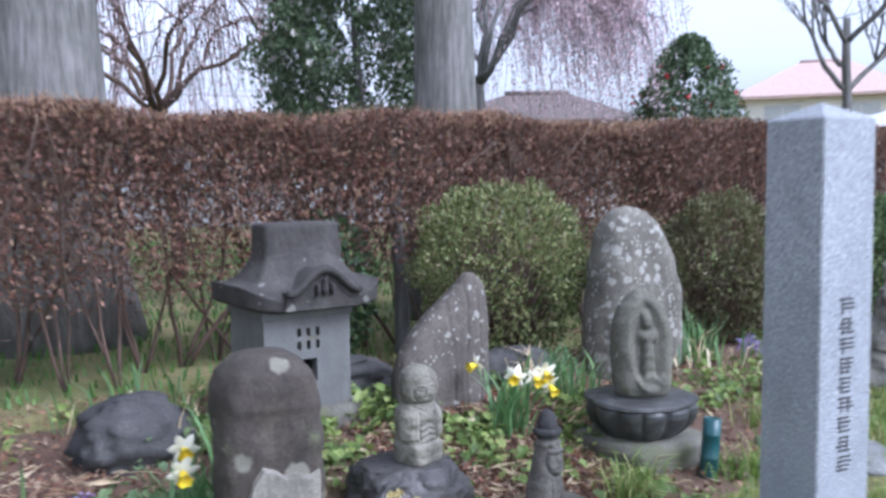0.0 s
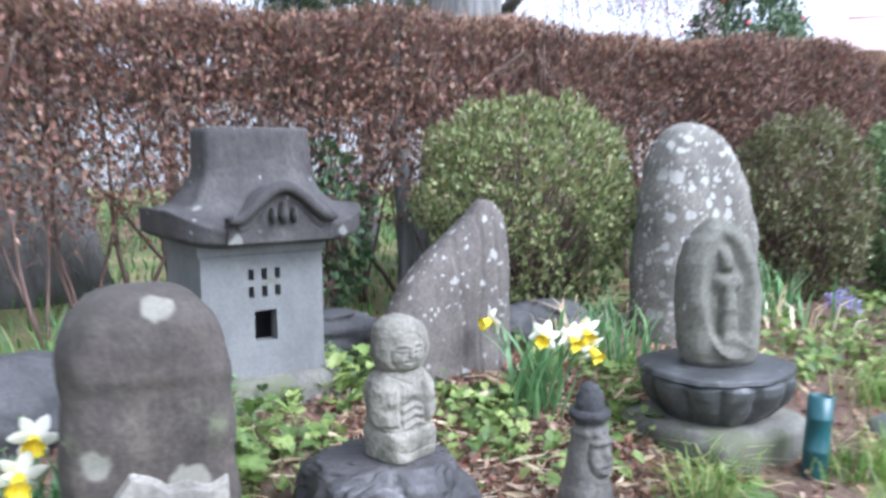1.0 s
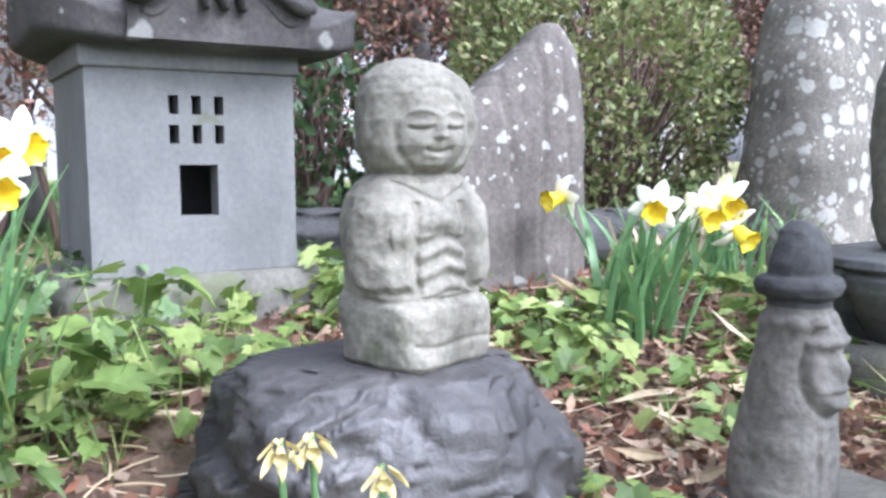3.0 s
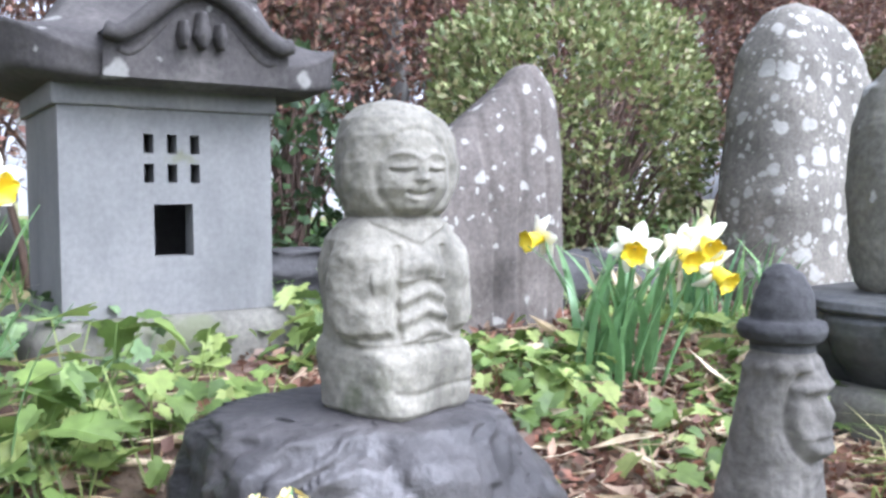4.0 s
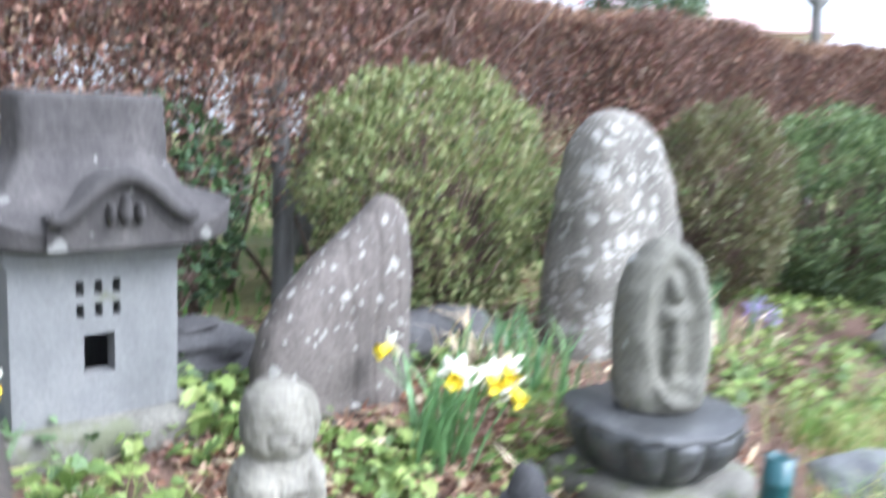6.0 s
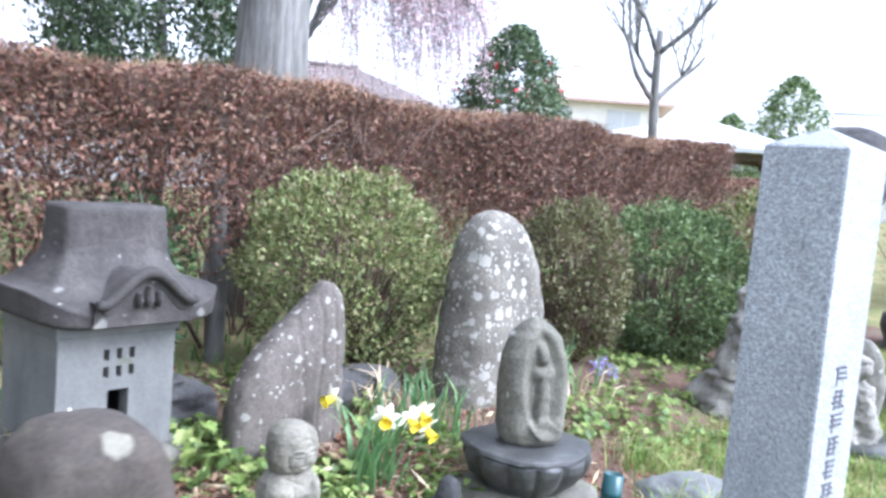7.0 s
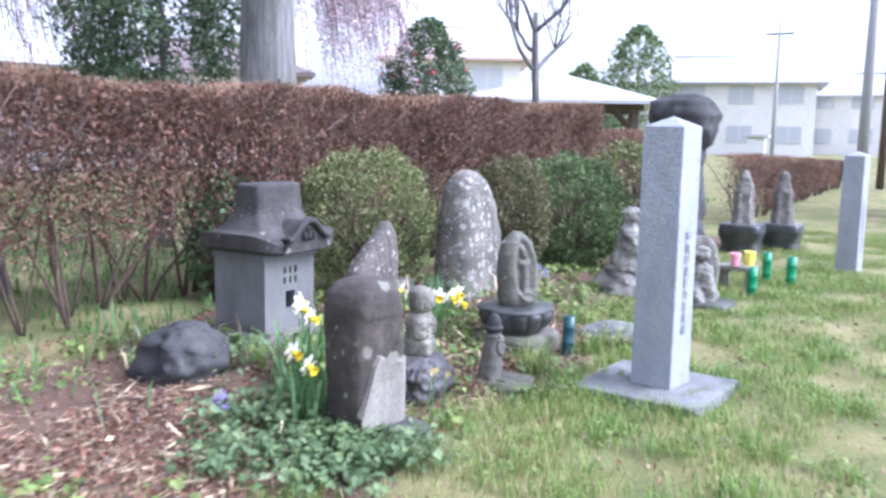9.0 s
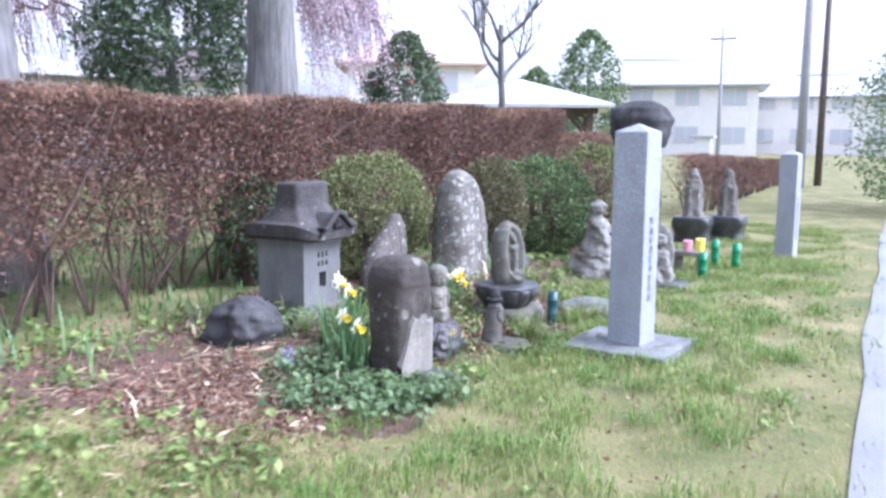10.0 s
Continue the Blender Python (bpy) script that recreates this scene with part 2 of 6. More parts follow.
M_WHITE_FLOWER = leaf_mat("white_camellia_flower", [(0.75, 0.68, 0.66), (0.82, 0.78, 0.76)])
M_VASE_DARK = plain_mat("dark_teal_plastic", (0.015, 0.07, 0.075), 0.35, 0.1)
M_VASE = plain_mat("bright_green_plastic", (0.01, 0.22, 0.09), 0.35, 0.1)
M_PINK_CUP = plain_mat("pink_cup", (0.80, 0.35, 0.42), 0.4, 0.05)
M_YELLOW_CUP = plain_mat("yellow_cup", (0.80, 0.72, 0.12), 0.4, 0.05)
# House wall, grey tile, window frame and pane colours are lightened for haze.
M_PLASTER = plain_mat("haze_paled_cream_plaster", (0.76, 0.74, 0.70), 0.8, 0.06, 3.0)
M_TILE_BROWN = plain_mat("pink_brown_roof_tile", (0.52, 0.38, 0.34), 0.6, 0.15, 6.0)
M_TILE_DARK = plain_mat("dark_brown_roof_tile", (0.13, 0.10, 0.09), 0.6, 0.2, 6.0)
M_TILE_GREY = plain_mat("grey_roof_tile", (0.42, 0.42, 0.43), 0.5, 0.15, 6.0)
M_METAL_ROOF = plain_mat("pale_metal_roof", (0.55, 0.56, 0.57), 0.4, 0.08, 4.0)
M_TIMBER = plain_mat("dark_timber", (0.10, 0.075, 0.06), 0.7, 0.25, 12.0)
M_GLASS = plain_mat("haze_paled_window_glass", (0.52, 0.54, 0.56), 0.08, 0.05)
M_FRAME = plain_mat("haze_paled_grey_frame", (0.60, 0.60, 0.59), 0.6, 0.05)
M_POLE = plain_mat("concrete_pole", (0.32, 0.32, 0.32), 0.8, 0.1, 8.0)


def soil_mat(name, a, b_, c):
    m, n, l, p = nodes_of(name)
    co = n.new("ShaderNodeTexCoord").outputs["Object"]
    _, big = noise_ramp(n, l, co, 1.7, [(0.3, a), (0.5, b_), (0.68, c)])
    t, fine = noise_ramp(n, l, co, 60.0, [(0.3, (0.55,) * 3), (0.7, (1.4,) * 3)], detail=8.0)
    l.new(mixed(n, l, 1.0, big.outputs["Color"], fine.outputs["Color"], "MULTIPLY"), p.inputs["Base Color"])
    p.inputs["Roughness"].default_value = 0.95
    b = n.new("ShaderNodeBump")
    b.inputs["Strength"].default_value, b.inputs["Distance"].default_value = 0.8, 0.02
    l.new(t.outputs["Fac"], b.inputs["Height"])
    l.new(b.outputs["Normal"], p.inputs["Normal"])
    return m


def asphalt_mat():
    m, n, l, p = nodes_of("worn_asphalt")
    co = n.new("ShaderNodeTexCoord").outputs["Object"]
    _, big = noise_ramp(n, l, co, 0.9, [(0.3, (0.19, 0.19, 0.195)), (0.7, (0.26, 0.26, 0.265))])
    t, fine = noise_ramp(n, l, co, 140.0, [(0.3, (0.6,) * 3), (0.7, (1.4,) * 3)], detail=3.0)
    l.new(mixed(n, l, 1.0, big.outputs["Color"], fine.outputs["Color"], "MULTIPLY"), p.inputs["Base Color"])
    p.inputs["Roughness"].default_value = 0.7
    b = n.new("ShaderNodeBump")
    b.inputs["Strength"].default_value, b.inputs["Distance"].default_value = 0.6, 0.006
    l.new(t.outputs["Fac"], b.inputs["Height"])
    l.new(b.outputs["Normal"], p.inputs["Normal"])
    return m


M_SOIL, M_ASPHALT = soil_mat("garden_soil", (0.085, 0.046, 0.031), (0.13, 0.077, 0.052), (0.12, 0.098, 0.055)), asphalt_mat()
M_TURF = soil_mat("thin_turf", (0.09, 0.11, 0.028), (0.16, 0.155, 0.05), (0.26, 0.215, 0.10))

# ---------------------------------------------------------------- builders
RNG = np.random.default_rng(7)


def mesh_of(name, verts, faces, material=None, smooth=False):
    me = bpy.data.meshes.new(name)
    me.from_pydata(verts if isinstance(verts, list) else np.asarray(verts).tolist(), [], faces if isinstance(faces, list) else np.asarray(faces).tolist())
    if material:
        me.materials.append(material)
    if smooth:
        me.polygons.foreach_set("use_smooth", np.ones(len(me.polygons), bool))
    me.update()
    return me


def part(name, data, material=None, parent=None, label=""):
    """Links a mesh, or a bmesh, as one object under a thing or a part."""
    if isinstance(data, bmesh.types.BMesh):
        me = bpy.data.meshes.new(name)
        data.to_mesh(me)
        data.free()
        data = me
    if material and not data.materials:
        data.materials.append(material)
    ob = new(name, data)
    ob.parent = parent
    return tagged(ob, label) if label else ob


def thing(name, at, label, category, group="", kind="", data=None, material=None, turn=0.0):
    if data is None:
        ob = new(name)
    else:
        ob = part(name, data, material)
    ob.matrix_world = pose(*at, 0, 0, turn)
    return tagged(ob, label, category, group, kind)


def fbm(p, scale, seed=0.0):
    return noise.fractal(Vector((p[0] * scale + seed, p[1] * scale - seed, p[2] * scale + 2 * seed)), 1.0, 2.0, 4)


def lofted(name, rings, steps=40, n=64, k=2.6, rough=0.01, scale=6.0, seed=0.0, shape=None, material=None, smooth=True):
    """A closed solid through rings (z, depth, width, offset x, offset y): half sizes; k: 2 round, more squarish, or a list of (z, k)."""
    R = np.array(rings, float)
    run = np.concatenate([[0], np.cumsum(np.abs(np.diff(R[:, 0])) + 0.5 * np.abs(np.diff(R[:, 2])) + 1e-5)])
    s = np.linspace(0, run[-1], steps)
    rz, rd, rw, ox, oy = (np.interp(s, run, R[:, i]) for i in range(5))
    a = np.linspace(0, 2 * np.pi, n, endpoint=False)
    ca, sa = np.cos(a), np.sin(a)
    kk = (np.interp(rz, *zip(*k)) if isinstance(k, list) else np.full(steps, float(k)))[:, None]
    ex, ey = np.sign(ca) * np.abs(ca) ** (2 / kk), np.sign(sa) * np.abs(sa) ** (2 / kk)
    V = np.empty((steps, n, 3))
    V[:, :, 0], V[:, :, 1], V[:, :, 2] = ox[:, None] + rd[:, None] * ex, oy[:, None] + rw[:, None] * ey, rz[:, None]
    verts = V.reshape(-1, 3)
    mid = np.repeat(np.stack([ox, oy, rz], 1), n, 0)
    out = verts - mid
    out /= np.linalg.norm(out, axis=1, keepdims=True) + 1e-9
    if shape:
        ang = np.tile(a, steps)
        verts = verts + out * shape(ang, verts[:, 2], verts)[:, None]
    if rough:
        d = np.array([fbm(p, scale, seed) for p in verts]) * rough
        verts = verts + out * d[:, None]
    i = np.arange(steps - 1)[:, None] * n + np.arange(n)[None]
    j = np.arange(steps - 1)[:, None] * n + (np.arange(n)[None] + 1) % n
    faces = np.stack([i, j, j + n, i + n], -1).reshape(-1, 4).tolist()
    faces.append(list(range(n))[::-1])
    faces.append([(steps - 1) * n + q for q in range(n)])
    return mesh_of(name, verts, faces, material, smooth)


def box_bm(x0, x1, y0, y1, z0, z1, bevel=0.0, bm=None):
    own = bm is None
    bm = bmesh.new() if own else bm
    r = bmesh.ops.create_cube(bm, size=1.0, matrix=Matrix.LocRotScale(((x0 + x1) / 2, (y0 + y1) / 2, (z0 + z1) / 2), None, (x1 - x0, y1 - y0, z1 - z0)))
    if bevel:
        es = list({e for v in r["verts"] for e in v.link_edges})
        bmesh.ops.bevel(bm, geom=es, offset=bevel, segments=2, affect="EDGES", profile=0.5)
    return bm


def tubes(name, paths, radii, sides=5, material=None):
    """Tapered tubes along polylines; all joined in one mesh."""
    verts, faces = [], []
    for pts, rr in zip(paths, radii):
        pts = np.asarray(pts, float)
        d = np.gradient(pts, axis=0)
        d /= np.linalg.norm(d, axis=1, keepdims=True) + 1e-9
        up = np.where(np.abs(d[:, 2:3]) > 0.9, np.array([[1.0, 0, 0]]), np.array([[0, 0, 1.0]]))
        u = np.cross(d, up)
        u /= np.linalg.norm(u, axis=1, keepdims=True) + 1e-9
        v = np.cross(d, u)
        a = np.linspace(0, 2 * np.pi, sides, endpoint=False)
        rr = np.asarray(rr, float).reshape(-1, 1, 1) * np.ones((len(pts), 1, 1))
        ring = pts[:, None] + rr * (np.cos(a)[None, :, None] * u[:, None] + np.sin(a)[None, :, None] * v[:, None])
        base = len(verts)
        verts.extend(ring.reshape(-1, 3).tolist())
        for k in range(len(pts) - 1):
            for q in range(sides):
                w = (q + 1) % sides
                faces.append([base + k * sides + q, base + k * sides + w, base + (k + 1) * sides + w, base + (k + 1) * sides + q])
        faces.append([base + q for q in range(sides)][::-1])
        faces.append([base + (len(pts) - 1) * sides + q for q in range(sides)])
    return mesh_of(name, verts, faces, material, True)


def unit(v):
    return v / (np.linalg.norm(v, axis=-1, keepdims=True) + 1e-9)


def leaves(name, at, heading, length, width, fold=0.25, material=None, rng=None):
    """Many small folded leaves: base, two sides and a tip each."""
    rng = rng or RNG
    at, heading = np.asarray(at, float), unit(np.asarray(heading, float))
    N = len(at)
    length = np.broadcast_to(np.asarray(length, float), (N,))[:, None]
    width = np.broadcast_to(np.asarray(width, float), (N,))[:, None]
    side = unit(np.cross(heading, rng.normal(size=(N, 3))))
    nor = np.cross(side, heading)
    mid = at + heading * length * 0.5 - nor * width * fold
    tip = at + heading * length - nor * length * 0.08
    V = np.stack([at, mid + side * width * 0.5 + nor * width * fold, tip, mid - side * width * 0.5 + nor * width * fold], 1).reshape(-1, 3)
    q = np.arange(N)[:, None] * 4
    F = np.concatenate([q + [[0, 1, 2]], q + [[0, 2, 3]]], 0)
    return mesh_of(name, V, F, material)


def blades(name, at, height, width, lean, material=None, rng=None, bend=0.5):
    """Grass-like blades that bend over: five points each."""
    rng = rng or RNG
    at = np.asarray(at, float)
    N = len(at)
    h = np.broadcast_to(np.asarray(height, float), (N,))[:, None]
    w = np.broadcast_to(np.asarray(width, float), (N,))[:, None]
    az = rng.uniform(0, 2 * np.pi, N)
    d = np.stack([np.cos(az), np.sin(az), 0 * az], 1)
    sd = np.stack([-np.sin(az), np.cos(az), 0 * az], 1)
    ln = np.broadcast_to(np.asarray(lean, float), (N,))[:, None] * rng.uniform(0.3, 1.2, (N, 1))
    up = np.array([[0, 0, 1.0]])
    m = at + h * (0.55 * up + d * ln * 0.35)
    t = at + h * ((1 - bend * ln) * up + d * ln)
    V = np.stack([at - sd * w / 2, at + sd * w / 2, m + sd * w * 0.42, m - sd * w * 0.42, t], 1).reshape(-1, 3)
    q = np.arange(N)[:, None] * 5
    F = (q + [[0, 1, 2, 3]]).tolist() + (q + [[3, 2, 4]]).tolist()
    return mesh_of(name, V, F, material)


def ramp(x, a, b):
    t = np.clip((x - a) / (b - a), 0, 1)
    return t * t * (3 - 2 * t)


def ground_z(x, y):
    """Height of the ground: flat lawn, the bed rising towards the hedge."""
    x, y = np.asarray(x, float), np.asarray(y, float)
    bed = 0.16 * ramp(-x, 2.1, 3.3) * (1 - 0.6 * ramp(y, 4.5, 6.0))
    lumps = 0.012 * np.sin(5.1 * x + 1.3) * np.sin(4.3 * y + 0.4) + 0.008 * np.sin(11.0 * x + 4.0 * y)
    near = ramp(-x, -0.4, 0.3) * (1 - ramp(np.hypot(x, y), 14, 22))
    return (0.02 + bed + lumps * near) * (1 - ramp(np.hypot(x, y), 16, 40) * 0.5)


def scatter(n, x0, x1, y0, y1, rng=None):
    rng = rng or RNG
    x, y = rng.uniform(x0, x1, n), rng.uniform(y0, y1, n)
    return np.stack([x, y, ground_z(x, y)], 1)


# ---------------------------------------------------------------- ground
def ground_mesh(V, F):
    """Soil in the planted bed and under the hedge, turf everywhere else."""
    me = mesh_of("ground", V, F, M_SOIL, True)
    me.materials.append(M_TURF)
    for p in me.polygons:
        x, y, _ = p.center
        edge = -2.05 + 0.15 * math.sin(3 * y) - 0.5 * float(ramp(np.array(y), 3.2, 4.5)) - 1.0 * (1 - float(ramp(np.array(y), -0.5, 0.6)))
        if not (-4.1 + 0.15 * math.sin(2 * y) < x < edge and -4 < y < 9.6):
            p.material_index = 1
    return me


def build_ground():
    xs = np.unique(np.concatenate([np.linspace(-6.5, 0.0, 110), np.geomspace(6.5, 900, 26) * -1, [0.05, 0.3, 1, 3, 6], np.geomspace(8, 900, 14)]))
    ys = np.unique(np.concatenate([np.linspace(-3.5, 10.5, 180), np.geomspace(10.5, 900, 26), np.geomspace(3.5, 900, 20) * -1]))
    X, Y = np.meshgrid(xs, ys)
    Z = ground_z(X, Y)
    V = np.stack([X, Y, Z], -1).reshape(-1, 3)
    n = len(xs)
    i = (np.arange(len(ys) - 1)[:, None] * n + np.arange(n - 1)[None]).reshape(-1, 1)
    F = np.concatenate([i, i + 1, i + 1 + n, i + n], 1)
    thing("ground", (0, 0, 0), "brown garden soil and litter running out to lawn", "ground", kind="structure", data=ground_mesh(V, F))
    # the lane beside the verge, a thin sheet with a ragged edge
    ys = np.linspace(-30, 13.5, 600)
    edge = -0.10 + 0.02 * np.sin(1.1 * ys) + 0.01 * np.sin(2.7 * ys + 1)
    V, F = [], []
    for x, y in zip(edge, ys):
        z = float(ground_z(x, y))
        V += [(x, y, z - 0.03), (x, y, z + 0.012), (x + 0.12, y, 0.045), (4.2, y, 0.045), (4.2, y, -0.03)]
    for q in range(len(ys) - 1):
        for c in range(4):
            a = q * 5 + c
            F.append([a, a + 1, a + 6, a + 5][::-1])
    thing("road", (0, 0, 0), "worn grey asphalt lane beside the grass verge", "road", kind="structure", data=mesh_of("road", V, F, M_ASPHALT))


build_ground()


def build_grass():
    rng = np.random.default_rng(11)
    P = scatter(150000, -3.3, 0.0, -3.2, 11.5, rng)
    patch = np.array([noise.noise(Vector((p[0] * 2.2, p[1] * 2.2, 0.3))) for p in P])
    bedline = -2.05 + 0.15 * np.sin(3 * P[:, 1]) - 0.5 * ramp(P[:, 1], 3.2, 4.5) - 1.0 * (1 - ramp(P[:, 1], -0.5, 0.6))
    keep = (P[:, 0] > bedline + rng.normal(0, 0.09, len(P))) & (patch > -0.1 + 0.25 * ramp(P[:, 0], -1.2, -0.3) + rng.uniform(-0.2, 0.2, len(P))) & (rng.random(len(P)) < 1 - 0.8 * ramp(P[:, 0], -0.95, -0.15))
    plate = (np.abs(P[:, 0] + 1.45) < 0.33) & (np.abs(P[:, 1] - 2.58) < 0.31)
    P = P[keep & ~plate]
    big = patch[keep & ~plate] > 0.12
    h = rng.uniform(0.025, 0.075, len(P)) + 0.045 * big * rng.random(len(P))
    thing("grass", (0, 0, 0), "short spring grass with straw-coloured dead blades on the verge", "grass", kind="stuff", data=blades("grass", P, h, rng.uniform(0.003, 0.006, len(P)), 0.8, M_GRASS, rng))
    Q = []
    for _ in range(110):
        cx, cy = rng.uniform(-2.2, -0.45), rng.uniform(-1.6, 8.5)
        if abs(cx + 1.45) < 0.42 and abs(cy - 2.55) < 0.42:
            continue
        a = rng.normal(0, 0.06, (55, 2)) + (cx, cy)
        Q.append(np.column_stack([a, ground_z(a[:, 0], a[:, 1])]))
    a = np.concatenate([np.column_stack([rng.uniform(-1.85, -1.05, 260), rng.choice([2.2, 2.95], 260) + rng.normal(0, 0.03, 260)]), np.column_stack([rng.choice([-1.86, -1.06], 200) + rng.normal(0, 0.03, 200), rng.uniform(2.2, 2.95, 200)])])
    Q.append(np.column_stack([a, ground_z(a[:, 0], a[:, 1])]))
    Q = np.concatenate(Q)
    thing("grass_tussock", (0, 0, 0), "taller green and straw grass tussocks on the verge", "grass", kind="stuff", data=blades("grass_tussock", Q, rng.uniform(0.05, 0.14, len(Q)), 0.005, 1.0, M_GRASS_GREEN, rng))
    P = scatter(34000, -16, -4.2, -4, 16, rng)
    thing("lawn", (0, 0, 0), "bright green mown lawn behind the hedge", "lawn", kind="stuff", data=blades("lawn", P, rng.uniform(0.05, 0.12, len(P)), 0.014, 0.7, M_LAWN_FAR, rng))
    # long tufts beside the black pedestal and round the small figure
    T = []
    for cx, cy, r, k in ((-2.12, 2.5, 0.07, 90), (-2.2, 2.62, 0.09, 80), (-2.0, 3.2, 0.12, 110), (-1.95, 3.45, 0.12, 90), (-2.35, 3.75, 0.15, 90)):
        a = rng.normal(0, r * 0.5, (k, 2)) + (cx, cy)
        T.append(np.column_stack([a, ground_z(a[:, 0], a[:, 1])]))
    T = np.concatenate(T)
    thing("grass_tuft", (0, 0, 0), "long arching grass tufts beside the stone pedestal", "grass", kind="stuff", data=blades("grass_tuft", T, rng.uniform(0.1, 0.24, len(T)), 0.006, 1.0, M_GRASS, rng))


build_grass()


def build_litter():
    rng = np.random.default_rng(5)
    P = np.concatenate([scatter(11000, -4.3, -2.0, -1.4, 4.4, rng), scatter(2600, -3.0, -0.2, -2.5, 7, rng), scatter(7000, -3.2, -2.2, 1.9, 2.9, rng), scatter(3500, -3.2, -2.3, -0.3, 0.9, rng)])
    P[:, 2] += rng.uniform(0.002, 0.02, len(P))
    d = rng.normal(size=(len(P), 3)) * (1, 1, 0.45)
    thing("leaf_litter", (0, 0, 0), "brown and reddish dry leaves strewn over the bed", "leaf litter", kind="stuff", data=leaves("leaf_litter", P, d, 0.012 + 0.04 * rng.beta(1.5, 2.5, len(P)), rng.uniform(0.006, 0.024, len(P)), 0.45, M_LITTER, rng))
    P = np.concatenate([scatter(150, -3.6, -2.2, -0.8, 4.0, rng), scatter(50, -3.0, -2.2, 0.2, 1.0, rng), scatter(70, -2.9, -2.3, 2.0, 3.0, rng)])
    P[:, 2] += rng.uniform(0.01, 0.05, len(P))
    d = rng.normal(size=(len(P), 3)) * (1, 1, 0.3)
    thing("dead_bamboo_leaf", (0, 0, 0), "pale dead bamboo leaves lying among the litter", "dead leaves", kind="stuff", data=leaves("dead_bamboo_leaf", P, d, rng.uniform(0.05, 0.13, len(P)), rng.uniform(0.012, 0.022, len(P)), 0.3, M_STRAW, rng))


build_litter()


def build_dead_twigs():
    """Thin straw-coloured and brown bits of stem criss-crossing the litter."""
    rng = np.random.default_rng(15)
    P = np.concatenate([scatter(420, -3.3, -2.1, 1.2, 3.2, rng), scatter(320, -3.4, -2.2, -0.6, 1.1, rng)])
    paths, radii = [], []
    for p in P:
        az, L, c = rng.uniform(0, 6.28), rng.uniform(0.03, 0.13), rng.normal(0, 0.9)
        u = np.linspace(0, 1, 5)
        q = np.stack([p[0] + L * u * np.cos(az + c * u), p[1] + L * u * np.sin(az + c * u), p[2] + 0.012 + 0.02 * u * rng.random() + 0 * u], 1)
        paths.append(q)
        radii.append(np.full(5, rng.uniform(0.0008, 0.002)))
    thing("dead_twig", (0, 0, 0), "thin straw-coloured dead stems lying across the leaf litter", "dead stems", kind="stuff", data=tubes("dead_twig", paths, radii, 4, M_STRAW))


build_dead_twigs()


def lobed_plants(name, spots, size, stem, material, label, rng, per_spot=(2, 5)):
    """Low leafy herbs: each spot sends up thin stems, each with one broad five-lobed leaf that sags at the tip."""
    half = np.array([(1.0, 0.0), (0.86, 0.10), (0.78, 0.13), (0.80, 0.31), (0.66, 0.36), (0.54, 0.33), (0.48, 0.50), (0.32, 0.48), (0.20, 0.39), (0.06, 0.44), (-0.08, 0.24), (0.02, 0.03)])
    ring = np.concatenate([half, half[1:][::-1] * (1, -1)])
    m = len(ring)
    V, F = [], []
    for x, y in spots:
        root = np.array([x, y, float(ground_z(x, y)) - 0.005])
        for _ in range(rng.integers(*per_spot)):
            az, h = rng.uniform(0, 6.28), stem * rng.uniform(0.25, 1.0)
            r = rng.uniform(0.0, 0.04) + 0.3 * h
            c = root + (r * math.cos(az), r * math.sin(az), h)
            az += rng.normal(0, 0.6)
            tilt = rng.uniform(-0.75, 0.25)
            d = np.array([math.cos(az) * math.cos(tilt), math.sin(az) * math.cos(tilt), math.sin(tilt)])
            w = unit(np.cross(d, (0, 0, 1.0)) + rng.normal(0, 0.22, 3))
            up = np.cross(w, d)
            L = size * rng.uniform(0.5, 1.3)
            wob = 1 + rng.normal(0, 0.07, m)
            u, q = ring[:, 0] * wob, ring[:, 1] * wob
            sag = 0.25 * np.abs(q) - 0.22 * np.maximum(u, 0) ** 2
            P = c + L * (u[:, None] * d + q[:, None] * w + sag[:, None] * up)
            b = len(V)
            V.append(c + L * 0.36 * d - L * 0.03 * up)
            V.extend(P)
            F.extend([b, b + 1 + i, b + 1 + (i + 1) % m] for i in range(m))
            b = len(V)
            V.extend([root + w * 0.0016, root - w * 0.0016, c - w * 0.001, c + w * 0.001])
            F.append([b, b + 1, b + 2, b + 3])
    thing(name, (0, 0, 0), label, "undergrowth", kind="stuff", data=mesh_of(name, np.array(V), F, material))


